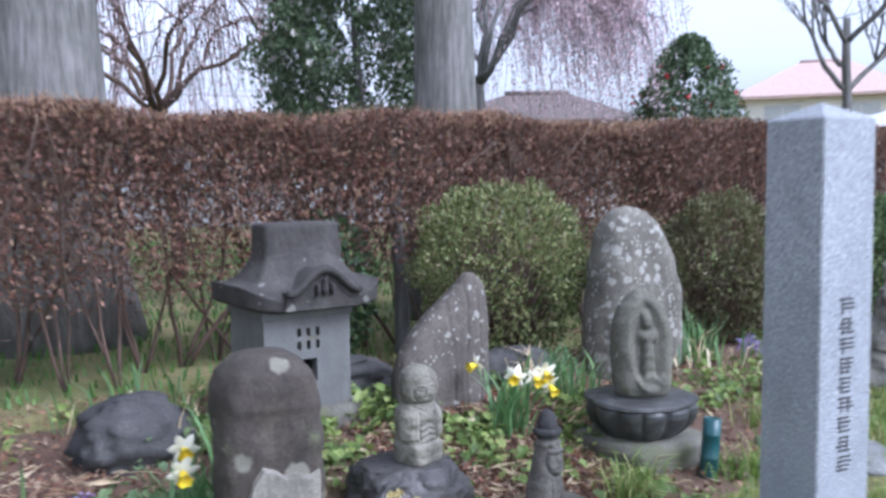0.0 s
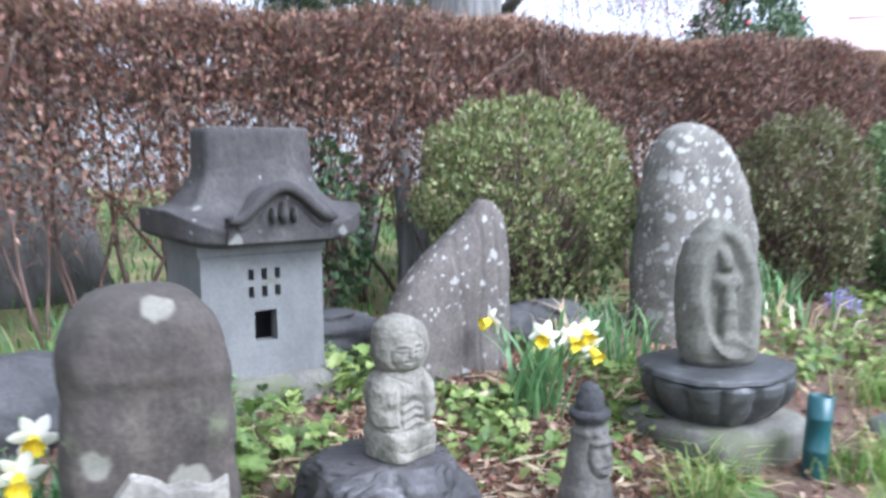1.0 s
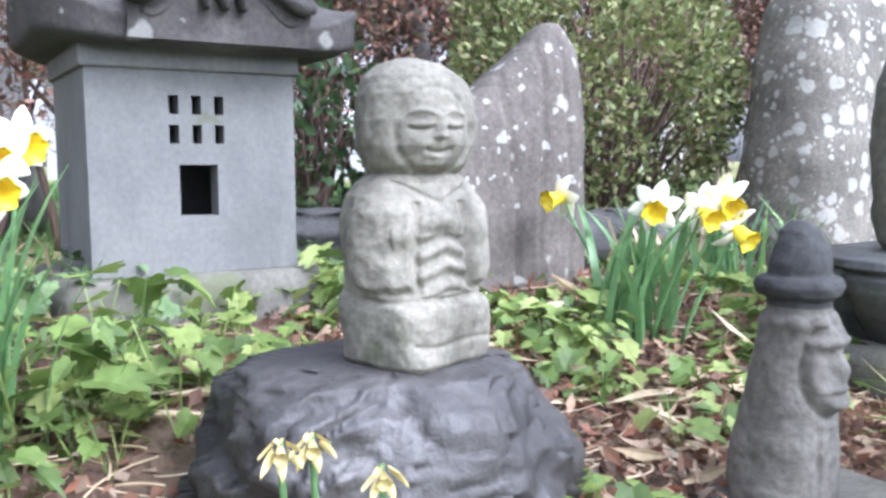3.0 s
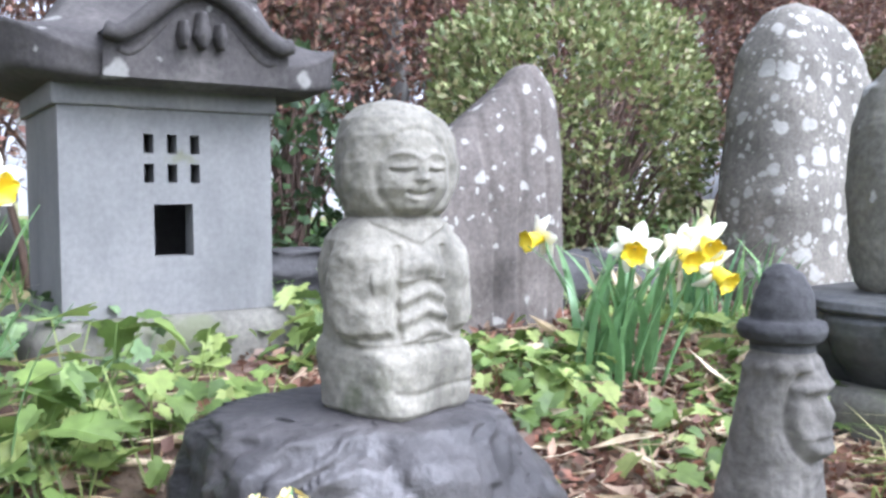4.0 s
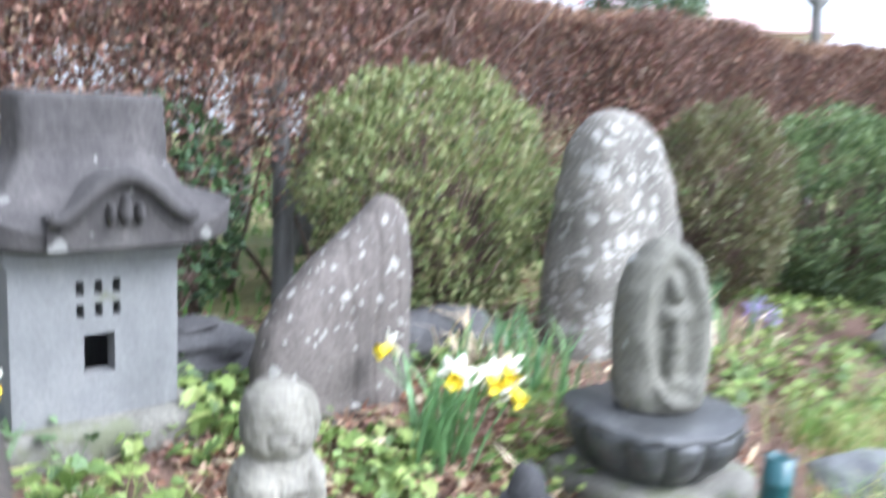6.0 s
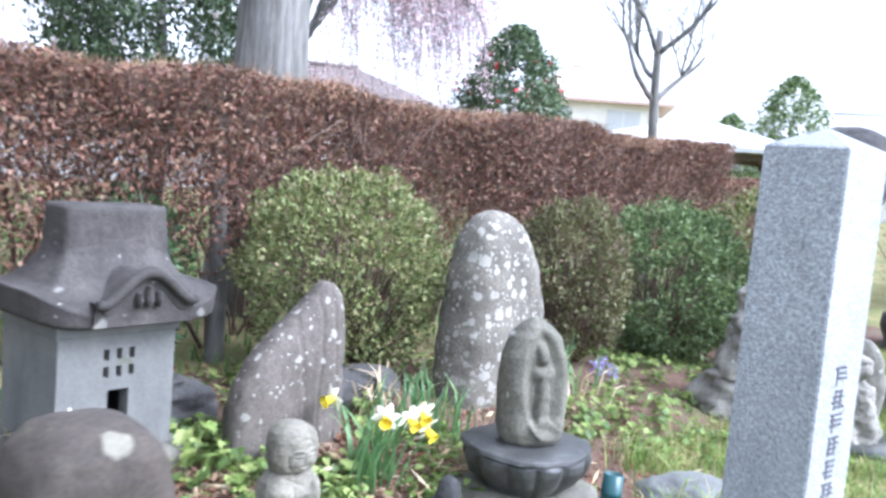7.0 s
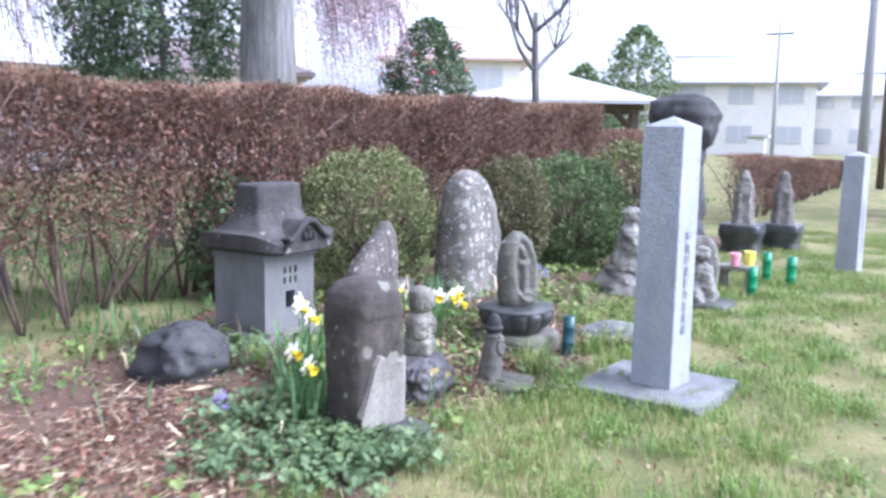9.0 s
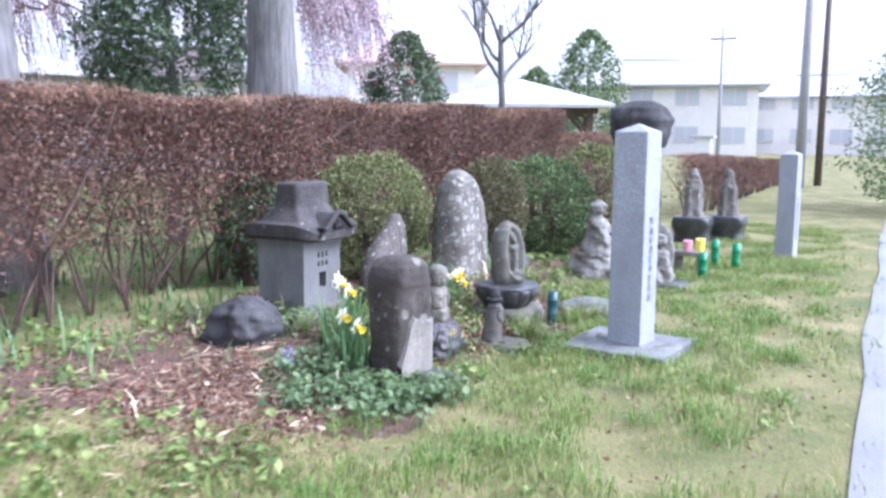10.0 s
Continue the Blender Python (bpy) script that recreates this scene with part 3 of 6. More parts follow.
def build_undergrowth():
    rng = np.random.default_rng(21)
    s = []
    for cx, cy, r, k in ((-2.95, 1.62, 0.24, 26), (-2.75, 1.5, 0.2, 12), (-2.8, 2.1, 0.2, 12), (-3.05, 2.12, 0.2, 26), (-3.4, 2.2, 0.2, 26), (-2.6, 1.35, 0.2, 9), (-2.45, 2.42, 0.22, 12), (-2.72, 2.32, 0.16, 16), (-2.3, 1.95, 0.1, 6), (-2.9, 2.36, 0.12, 14),
                         (-2.62, 2.72, 0.2, 20), (-3.0, 3.0, 0.22, 22), (-2.0, 2.0, 0.14, 9), (-2.12, 1.5, 0.16, 7), (-2.8, 3.9, 0.5, 60), (-2.6, 4.4, 0.45, 40), (-3.3, 2.9, 0.2, 12), (-2.02, 2.62, 0.2, 10), (-3.6, 4.0, 0.3, 40), (-3.2, 5.1, 0.5, 60), (-2.9, 6.2, 0.6, 60), (-3.9, 2.75, 0.25, 20), (-3.9, 0.3, 0.6, 50), (-3.8, 1.3, 0.4, 30), (-3.0, -0.5, 0.6, 40), (-2.4, -0.2, 0.5, 30)):
        s += (rng.normal(0, r * 0.55, (k, 2)) + (cx, cy)).tolist()
    lobed_plants("leafy_herb", s, 0.040, 0.085, M_HERB, "fresh green lobed leaves covering the soil between the stones", rng, (4, 9))
    s = []
    for cx, cy, r, k in ((-2.93, 1.56, 0.12, 9), (-2.74, 1.42, 0.16, 11), (-2.98, 1.40, 0.15, 7), (-3.12, 2.08, 0.1, 5)):
        s += (rng.normal(0, r * 0.55, (k, 2)) + (cx, cy)).tolist()
    lobed_plants("tall_leafy_herb", s, 0.058, 0.22, M_HERB, "taller plants with broad pale green lobed leaves before the shrine", rng)
    s = []
    for cx, cy, r, k in ((-2.28, 0.80, 0.3, 120), (-2.12, 0.98, 0.22, 80), (-2.5, 0.6, 0.3, 50), (-2.7, 0.95, 0.22, 50), (-3.2, 1.4, 0.25, 30), (-3.55, 2.05, 0.15, 16)):
        s += (rng.normal(0, r * 0.55, (k, 2)) + (cx, cy)).tolist()
    lobed_plants("mugwort_patch", s, 0.036, 0.13, M_BLUE_HERB, "blue-green feathery herb patch beside the dark stele", rng, (4, 8))
    s = []
    for _ in range(26):
        cx, cy = rng.uniform(-1.9, -0.3), rng.uniform(-0.8, 8.0)
        if abs(cx + 1.45) < 0.45 and abs(cy - 2.5) < 0.45:
            continue
        s += (rng.normal(0, 0.08, (7, 2)) + (cx, cy)).tolist()
    lobed_plants("verge_weed", s, 0.028, 0.06, M_HERB, "small green weed tufts in the verge grass", rng)
    # tall tan shoots and iris-like leaves behind the stones
    T = []
    for cx, cy, r, k in ((-3.25, 4.15, 0.2, 130), (-3.05, 3.05, 0.14, 80), (-3.75, 1.2, 0.4, 30), (-3.6, 0.3, 0.5, 24)):
        a = rng.normal(0, r * 0.55, (k, 2)) + (cx, cy)
        T.append(np.column_stack([a, ground_z(a[:, 0], a[:, 1])]))
    T = np.concatenate(T)
    thing("iris_leaf", (0, 0, 0), "dark green strap leaves rising behind the stones", "plants", kind="stuff", data=blades("iris_leaf", T, rng.uniform(0.18, 0.36, len(T)), 0.012, 0.5, M_DAFF_LEAF, rng))
    T = []
    for cx, cy, r, k in ((-3.3, 3.05, 0.16, 34), (-3.1, 4.1, 0.25, 40), (-3.6, 1.2, 0.4, 22), (-3.4, 0.1, 0.5, 6)):
        a = rng.normal(0, r * 0.55, (k, 2)) + (cx, cy)
        T.append(np.column_stack([a, ground_z(a[:, 0], a[:, 1]) - 0.01]))
    T = np.concatenate(T)
    thing("bamboo_grass", (0, 0, 0), "straw-yellow dwarf bamboo leaves standing in the bed", "plants", kind="stuff", data=blades("bamboo_grass", T, rng.uniform(0.10, 0.29, len(T)), 0.014, 0.8, M_STRAW, rng))


build_undergrowth()


# ---------------------------------------------------------------- hedge, bushes, trees
def build_hedge(name, x0, x1, y0, y1, top, low, n_leaf, n_twig, label, seed, end_top=None):
    rng = np.random.default_rng(seed)
    hedge = thing(name, ((x0 + x1) / 2, (y0 + y1) / 2, 0.1), label, "hedge", kind="structure")
    off = np.array([(x0 + x1) / 2, (y0 + y1) / 2, 0.1])
    end_top = end_top or top
    tops = lambda y: top + (end_top - top) * (y - y0) / (y1 - y0) + 0.03 * np.sin(2.3 * y) + 0.02 * np.sin(7.1 * y)
    # upright stems that fork
    paths, radii = [], []
    for y in np.arange(y0 + 0.1, y1, 0.21):
        x = rng.uniform(x0 + 0.2, x1 - 0.15)
        y = y + rng.normal(0, 0.06)
        z = float(ground_z(x, y))
        for f in range(3):
            p = [np.array([x, y, z - 0.05])]
            d = np.array([rng.normal(0, 0.16), rng.normal(0, 0.3), 1.0])
            while p[-1][2] < tops(y) - 0.25 and len(p) < 9:
                p.append(p[-1] + d * 0.2)
                d = d + rng.normal(0, 0.13, 3) * (1, 1, 0.2)
            paths.append(np.array(p) - off)
            radii.append(np.linspace(rng.uniform(0.008, 0.018), 0.004, len(p)))
    part("stems", tubes("stems", paths, radii, 5, M_TWIG), parent=hedge, label="bare brown branching stems")
    # fine twigs through the body, denser near the clipped faces
    def body(n, lo):
        y = rng.uniform(y0, y1, n)
        t = tops(y)
        z = lo + (t - lo) * rng.beta(2.0, 0.95, n)
        x = x0 + (x1 - x0) * np.where(rng.random(n) < 0.6, 1 - rng.beta(1, 5, n), rng.random(n))
        bulge = 0.06 * np.sin(1.9 * y + 2 * z) + 0.04 * np.sin(5 * y)
        return np.stack([x + bulge, y, z], 1)
    a = body(n_twig, low)
    d = unit(rng.normal(size=(n_twig, 3)) + (0.4, 0, 0.7)) * rng.uniform(0.06, 0.2, (n_twig, 1))
    e = a + d
    e[:, 2] = np.minimum(e[:, 2], tops(e[:, 1]) + 0.03)
    s = unit(np.cross(d, rng.normal(size=(n_twig, 3)))) * 0.0022
    u = unit(np.cross(d, s)) * 0.0022
    V = np.stack([a + s, a - s * 0.5 + u, a - s * 0.5 - u, e], 1).reshape(-1, 3) - off
    q = np.arange(n_twig)[:, None] * 4
    part("twigs", mesh_of("twigs", V, np.concatenate([q + [[0, 1, 3]], q + [[1, 2, 3]], q + [[2, 0, 3]]]), M_TWIG), parent=hedge, label="fine reddish brown twigs")
    # clipped pale shoots on top
    k = n_twig // 3
    y = rng.uniform(y0, y1, k)
    a = np.stack([rng.uniform(x0, x1, k), y, tops(y) - rng.uniform(0.0, 0.10, k)], 1)
    d = unit(rng.normal(size=(k, 3)) * (0.6, 0.6, 0.3) + (0, 0, 1)) * rng.uniform(0.03, 0.10, (k, 1))
    s = unit(np.cross(d, rng.normal(size=(k, 3)))) * 0.0022
    u = unit(np.cross(d, s)) * 0.0022
    V = np.stack([a + s, a - s * 0.5 + u, a - s * 0.5 - u, a + d], 1).reshape(-1, 3) - off
    q = np.arange(k)[:, None] * 4
    part("top_shoots", mesh_of("top_shoots", V, np.concatenate([q + [[0, 1, 3]], q + [[1, 2, 3]], q + [[2, 0, 3]]]), M_TAN_TWIG), parent=hedge, label="clipped tan shoots on the flat top")
    a = body(n_leaf, low + 0.1)
    part("foliage", leaves("foliage", a - off, rng.normal(size=(n_leaf, 3)), rng.uniform(0.02, 0.048, n_leaf), rng.uniform(0.012, 0.025, n_leaf), 0.3, M_HEDGE_LEAF, rng), parent=hedge, label="small reddish brown leaves")


build_hedge("hedge", -5.15, -4.35, -3.0, 9.2, 1.56, 0.45, 118000, 56000, "long clipped reddish-brown hedge with a flat tan top", 3, 1.70)


def build_low_hedge():
    """The lower hedge that runs on past the gap, turned a little."""
    build_hedge("hedge_low", -4.9, -4.2, 9.6, 14.0, 1.42, 0.25, 16000, 9000, "lower clipped brown hedge beyond the gap", 4, 1.35)
    build_hedge("hedge_far", -3.2, -2.7, 11.2, 24.0, 1.08, 0.1, 26000, 15000, "low dark hedge running on beside the verge", 6, 0.72)


build_low_hedge()


def build_bush(name, x, y, radius, height, material, label, n, leaf, seed, squash=1.0, group=""):
    """Clipped round shrub: forked stems and a shell of small leaves with gaps and tufts."""
    rng = np.random.default_rng(seed)
    z = float(ground_z(x, y))
    bush = thing(name, (x, y, z), label, "bush", group)
    paths, radii = [], []
    for _ in range(90):
        az, r = rng.uniform(0, 6.28), radius * rng.uniform(0.2, 0.98)
        e = np.array([r * math.cos(az), r * math.sin(az) * squash, height * rng.uniform(0.3, 0.92)])
        b = np.array([rng.normal(0, 0.05), rng.normal(0, 0.05), -0.04])
        t = np.linspace(0, 1, 6)[:, None]
        paths.append(b + (e - b) * t + rng.normal(0, 0.02, (6, 3)) * t)
        radii.append(np.linspace(0.010, 0.003, 6))
    tagged(part("stem_tangle", tubes("stem_tangle", paths, radii, 5, M_TWIG), parent=bush, label="thin brown stems"), kind="stuff")
    d = unit(rng.normal(size=(n, 3)))
    tuft = np.array([fbm(v, 2.6, seed) for v in d])
    shell = 1 - rng.beta(1.0, 5.0, n) * 0.6
    R = (1.0 + 0.16 * tuft + 0.03 * rng.normal(size=n)) * shell
    c = height * 0.53
    P = np.stack([d[:, 0] * radius * R, d[:, 1] * radius * R * squash, np.maximum(c + d[:, 2] * (height - c) * 1.06 * R, 0.02)], 1)
    keep = tuft > -0.36 + 0.3 * rng.random(n)
    P, d = P[keep], d[keep]
    h = unit(d * 0.8 + rng.normal(size=d.shape) * 0.7 + (0, 0, 0.25))
    part("crown", leaves("crown", P, h, rng.uniform(0.7, 1.3, len(P)) * leaf, rng.uniform(0.45, 0.7, len(P)) * leaf, 0.2, material, rng), parent=bush, label="dense small leaves")
    return bush


build_bush("round_bush", -3.85, 3.3, 0.48, 1.0, M_BUSH, "round clipped box bush with yellow-green leaves", 21000, 0.030, 31, 1.05, "clipped bushes")
build_bush("evergreen_shrub", -4.45, 2.5, 0.26, 0.85, M_BUSH_DARK, "loose dark green shrub growing into the hedge", 1500, 0.055, 36)
build_bush("round_bush", -3.45, 4.78, 0.36, 0.92, M_BUSH_BROWN, "clipped bush with browned leaves and bamboo shoots on top", 13000, 0.032, 32, 1.0, "clipped bushes")
build_bush("round_bush", -3.35, 5.95, 0.55, 1.0, M_BUSH_GREEN, "wide dark green clipped bush behind the statues", 17000, 0.04, 33, 1.1, "clipped bushes")
build_bush("round_bush", -3.2, 7.3, 0.6, 1.15, M_BUSH, "loose light green bush beside the tall statue", 9000, 0.05, 34, 1.0, "clipped bushes")


def grow(rng, base, direction, length, radius, depth, spread, droop, paths, radii, tips, seg=7, upward=0.12):
    """Recursive limbs: a tapered, wandering polyline with forks."""
    p, d = [np.array(base, float)], unit(np.array(direction, float))
    step = length / seg
    for i in range(seg):
        d = unit(d + rng.normal(0, 0.12, 3) + np.array([0, 0, upward - droop]))
        p.append(p[-1] + d * step)
    paths.append(np.array(p))
    radii.append(np.linspace(radius, radius * (0.55 if depth else 0.25), seg + 1))
    if depth == 0:
        tips.append((p[-1], d))
        tips.append((p[len(p) // 2], d))
        return
    for k in range(rng.integers(3, 5)):
        i = rng.integers(seg // 2, seg + 1)
        nd = unit(d + rng.normal(0, spread, 3))
        grow(rng, p[i], nd, length * rng.uniform(0.55, 0.8), radius * 0.5, depth - 1, spread, droop, paths, radii, tips, seg, upward)


def build_tree(name, x, y, trunk_h, radius, label, seed, depth=3, limb=2.0, droop=0.0, spread=0.6, bark=None, leaf=None, n_leaf=0, leaf_len=0.05, leaf_label="", lean=(0, 0), cloud=0.25):
    rng = np.random.default_rng(seed)
    z = float(ground_z(x, y))
    tree = thing(name, (x, y, z), label, "tree")
    t = np.linspace(0, 1, 12)
    core = np.stack([lean[0] * t + 0.03 * np.sin(5 * t), lean[1] * t + 0.03 * np.sin(4 * t + 1), -0.1 + trunk_h * t], 1)
    flare = radius * (1.0 + 0.5 * np.exp(-t * 9)) * (1 - 0.5 * t)
    part("trunk", tubes("trunk", [core], [flare], 20, bark or M_BARK), parent=tree)
    paths, radii, tips = [], [], []
    for k in range(5):
        az = k * 1.26 + rng.uniform(-0.4, 0.4)
        s = core[rng.integers(8, 12)]
        grow(rng, s, (math.cos(az), math.sin(az), rng.uniform(0.3, 0.9)), limb, radius * 0.42, depth - 1, spread, droop, paths, radii, tips)
    tagged(part("branch_work", tubes("branch_work", paths, radii, 6, bark or M_BARK), parent=tree, label="forking branches"), kind="stuff")
    if n_leaf:
        c = np.array([q for q, _ in tips])
        w = rng.integers(0, len(c), n_leaf)
        P = c[w] + rng.normal(0, cloud, (n_leaf, 3)) * (1, 1, 0.8 if droop < 0.05 else 1.6)
        if droop > 0.05:
            P[:, 2] -= np.abs(rng.normal(0, cloud * 1.5, n_leaf))
        part("crown", leaves("crown", P, rng.normal(size=(n_leaf, 3)), rng.uniform(0.7, 1.3, n_leaf) * leaf_len, rng.uniform(0.5, 0.8, n_leaf) * leaf_len, 0.2, leaf, rng), parent=tree, label=leaf_label)
    return tree


build_tree("large_tree", -5.5, 4.05, 6.5, 0.27, "thick grey trunk rising behind the hedge", 41, depth=2, limb=2.5)
build_tree("large_tree", -6.2, 1.32, 6.0, 0.42, "thick dark trunk behind the bare end of the hedge", 42, depth=2, limb=2.5)
def build_weeping(x, y, height, reach, label, seed, strands, n_leaf, bark, limbs=9, girth=0.15, heading=None):
    """Weeping cherry: arched limbs from which thin strands hang, dotted with blossom."""
    rng = np.random.default_rng(seed)
    tree = thing("weeping_cherry", (x, y, float(ground_z(x, y))), label, "tree")
    t = np.linspace(0, 1, 10)
    core = np.stack([0.1 * np.sin(3 * t), 0.08 * np.sin(4 * t + 1), -0.1 + height * 0.62 * t], 1)
    part("trunk", tubes("trunk", [core], [girth * (1 - 0.4 * t + 0.4 * np.exp(-9 * t))], 14, bark), parent=tree)
    paths, radii, arcs = [], [], []
    for k in range(limbs):
        az = 6.283 * k / limbs + rng.uniform(-0.3, 0.3) if heading is None else heading + 2.6 * (k / limbs - 0.5) + rng.uniform(-0.2, 0.2)
        R, H = reach * rng.uniform(0.6, 1.05), height * rng.uniform(0.85, 1.1)
        u = np.linspace(0, 1, 14)
        p = np.stack([core[-1, 0] + R * u * np.cos(az + 0.5 * u), core[-1, 1] + R * u * np.sin(az + 0.5 * u), core[-1, 2] + (H - core[-1, 2]) * np.sin(np.pi * np.clip(u * 0.72, 0, 1)) - 0.5 * height * np.clip(u - 0.6, 0, 1) ** 2 * 2], 1) + rng.normal(0, 0.035, (14, 3))
        paths.append(p)
        radii.append(np.linspace(0.4 * girth, 0.08 * girth, 14))
        arcs.append(p)
        for _ in range(3):
            b = p[rng.integers(4, 10)]
            a2 = az + rng.normal(0, 0.9)
            q = np.stack([b[0] + R * 0.5 * u * np.cos(a2), b[1] + R * 0.5 * u * np.sin(a2), b[2] + 0.4 * np.sin(np.pi * u * 0.8) - 0.5 * u ** 2], 1) + rng.normal(0, 0.03, (14, 3))
            paths.append(q)
            radii.append(np.linspace(0.15 * girth, 0.04 * girth, 14))
            arcs.append(q)
    for p, r in zip(paths, radii):
        part("limb", tubes("limb", [p], [r], 7, bark), parent=tree)
    sp, sr, spots = [], [], []
    for _ in range(strands):
        a = arcs[rng.integers(0, len(arcs))]
        b = a[rng.integers(4, 14)]
        L = rng.uniform(0.4, 1.3)
        out = unit(np.array([b[0], b[1], 0.0]) + rng.normal(0, 0.4, 3) * (1, 1, 0))
        u = np.linspace(0, 1, 7)[:, None]
        p = b + out * 0.35 * L * np.sqrt(u) + np.array([0, 0, -1.0]) * L * u ** 1.5 + rng.normal(0, 0.02, (7, 3))
        sp.append(p)
        sr.append(np.linspace(0.005, 0.002, 7))
        spots.append(p)
    tagged(part("hanging_branchlet", tubes("hanging_branchlet", sp, sr, 4, bark), parent=tree, label="thin hanging branchlets"), kind="stuff")
    Q = np.concatenate(spots)
    P = Q[rng.integers(0, len(Q), n_leaf)] + rng.normal(0, 0.035, (n_leaf, 3)) * (1, 1, 2.5)
    tagged(part("blossom", leaves("blossom", P, rng.normal(size=(n_leaf, 3)), rng.uniform(0.02, 0.04, n_leaf), rng.uniform(0.015, 0.03, n_leaf), 0.2, M_PINK, rng), parent=tree, label="pale pink blossom"), kind="stuff")


build_weeping(-7.5, 6.05, 3.7, 2.3, "weeping cherry with pale pink blossom on thin hanging branches", 43, 620, 34000, M_BARK, girth=0.075, heading=1.5)
build_weeping(-9.5, 3.2, 3.1, 2.7, "nearly bare weeping cherry with dark looping branches", 44, 620, 9000, M_TWIG, limbs=11, girth=0.08)
part_trunk = thing("slender_trunk", (-4.42, 2.95, 0.15), "slender grey trunk standing in the hedge", "tree")
part("trunk", tubes("trunk", [np.array([(0.02 * math.sin(3 * q), 0.03 * math.sin(4 * q + 1), -0.1 + 1.55 * q) for q in np.linspace(0, 1, 10)])], [np.linspace(0.05, 0.035, 10)], 10, M_BARK), parent=part_trunk)
build_tree("bare_tree", -5.6, 10.0, 3.1, 0.085, "slender leafless tree with upswept branches", 45, depth=4, limb=0.95, spread=0.5)


def build_evergreen(name, x, y, radius, height, label, seed, flower=None, n=16000, leaf=0.06, material=None, flower_label="", n_flower=160, low=0.3):
    """Upright leafy evergreen with an uneven outline; flowers sit on the shell."""
    rng = np.random.default_rng(seed)
    z = float(ground_z(x, y))
    tree = thing(name, (x, y, z), label, "tree")
    t = np.linspace(0, 1, 8)
    part("trunk", tubes("trunk", [np.stack([0.05 * np.sin(4 * t), 0.04 * np.sin(3 * t), -0.1 + height * 0.8 * t], 1)], [np.linspace(radius * 0.1, 0.02, 8)], 10, M_BARK), parent=tree)
    u = rng.random(n)
    zz = low + (1 - low) * u
    prof = np.sqrt(np.clip(np.sin(np.pi * (0.12 + 0.88 * u)), 0, 1)) * (1 - 0.25 * u)
    az = rng.uniform(0, 6.28, n)
    wob = np.array([fbm((math.cos(a) * 1.5, math.sin(a) * 1.5, q * 3.5), 1.8, seed) for a, q in zip(az, u)])
    r = radius * prof * (1 + 0.55 * wob) * (1 - rng.beta(1, 3, n) * 0.8)
    P = np.stack([r * np.cos(az), r * np.sin(az), zz * height], 1)
    keep = wob > -0.32 + 0.2 * rng.random(n)
    P, az = P[keep], az[keep]
    part("crown", leaves("crown", P, rng.normal(size=P.shape) + (0, 0, 0.2), rng.uniform(0.7, 1.3, len(P)) * leaf, rng.uniform(0.4, 0.6, len(P)) * leaf, 0.2, material or M_BUSH_DARK, rng), parent=tree, label="dense dark glossy leaves")
    if flower:
        w = rng.integers(0, len(P), n_flower)
        c = P[w] * (1.03, 1.03, 1.0)
        k = 7
        Q = np.repeat(c, k, 0)
        tagged(part("blossom", leaves("blossom", Q, rng.normal(size=Q.shape), 0.04, 0.035, 0.2, flower, rng), parent=tree, label=flower_label), kind="stuff")
    return tree


build_evergreen("camellia_tree", -6.75, 4.0, 0.85, 3.6, "dark camellia tree with pale pink-white flowers behind the hedge", 51, M_WHITE_FLOWER, 36000, flower_label="pale pink-white flowers", n_flower=260, material=M_CAMELLIA)
build_evergreen("camellia_tree", -6.0, 7.6, 0.62, 2.62, "round camellia tree with red flowers behind the hedge", 52, M_RED, 17000, flower_label="red flowers", n_flower=70, material=M_CAMELLIA)
# Far crowns take the lighter green leaf, its paleness standing in for haze.
build_evergreen("conifer", -18.5, 54.0, 2.6, 8.2, "tall conifer in the far distance", 53, None, 7000, 0.3, low=0.1, material=M_BUSH_GREEN)
build_evergreen("conifer", -23.0, 56.0, 2.0, 6.0, "shorter conifer in the far distance", 54, None, 5000, 0.3, low=0.1, material=M_BUSH_GREEN)
build_evergreen("roadside_shrub", 1.0, 16.0, 2.0, 3.6, "tall dense shrub where the lane bends", 55, None, 14000, 0.09, low=0.05, material=M_BUSH_GREEN)
build_evergreen("roadside_shrub", 4.6, 16.5, 2.0, 3.6, "tall dense shrub where the lane bends", 56, None, 12000, 0.1, low=0.05, material=M_BUSH_GREEN)


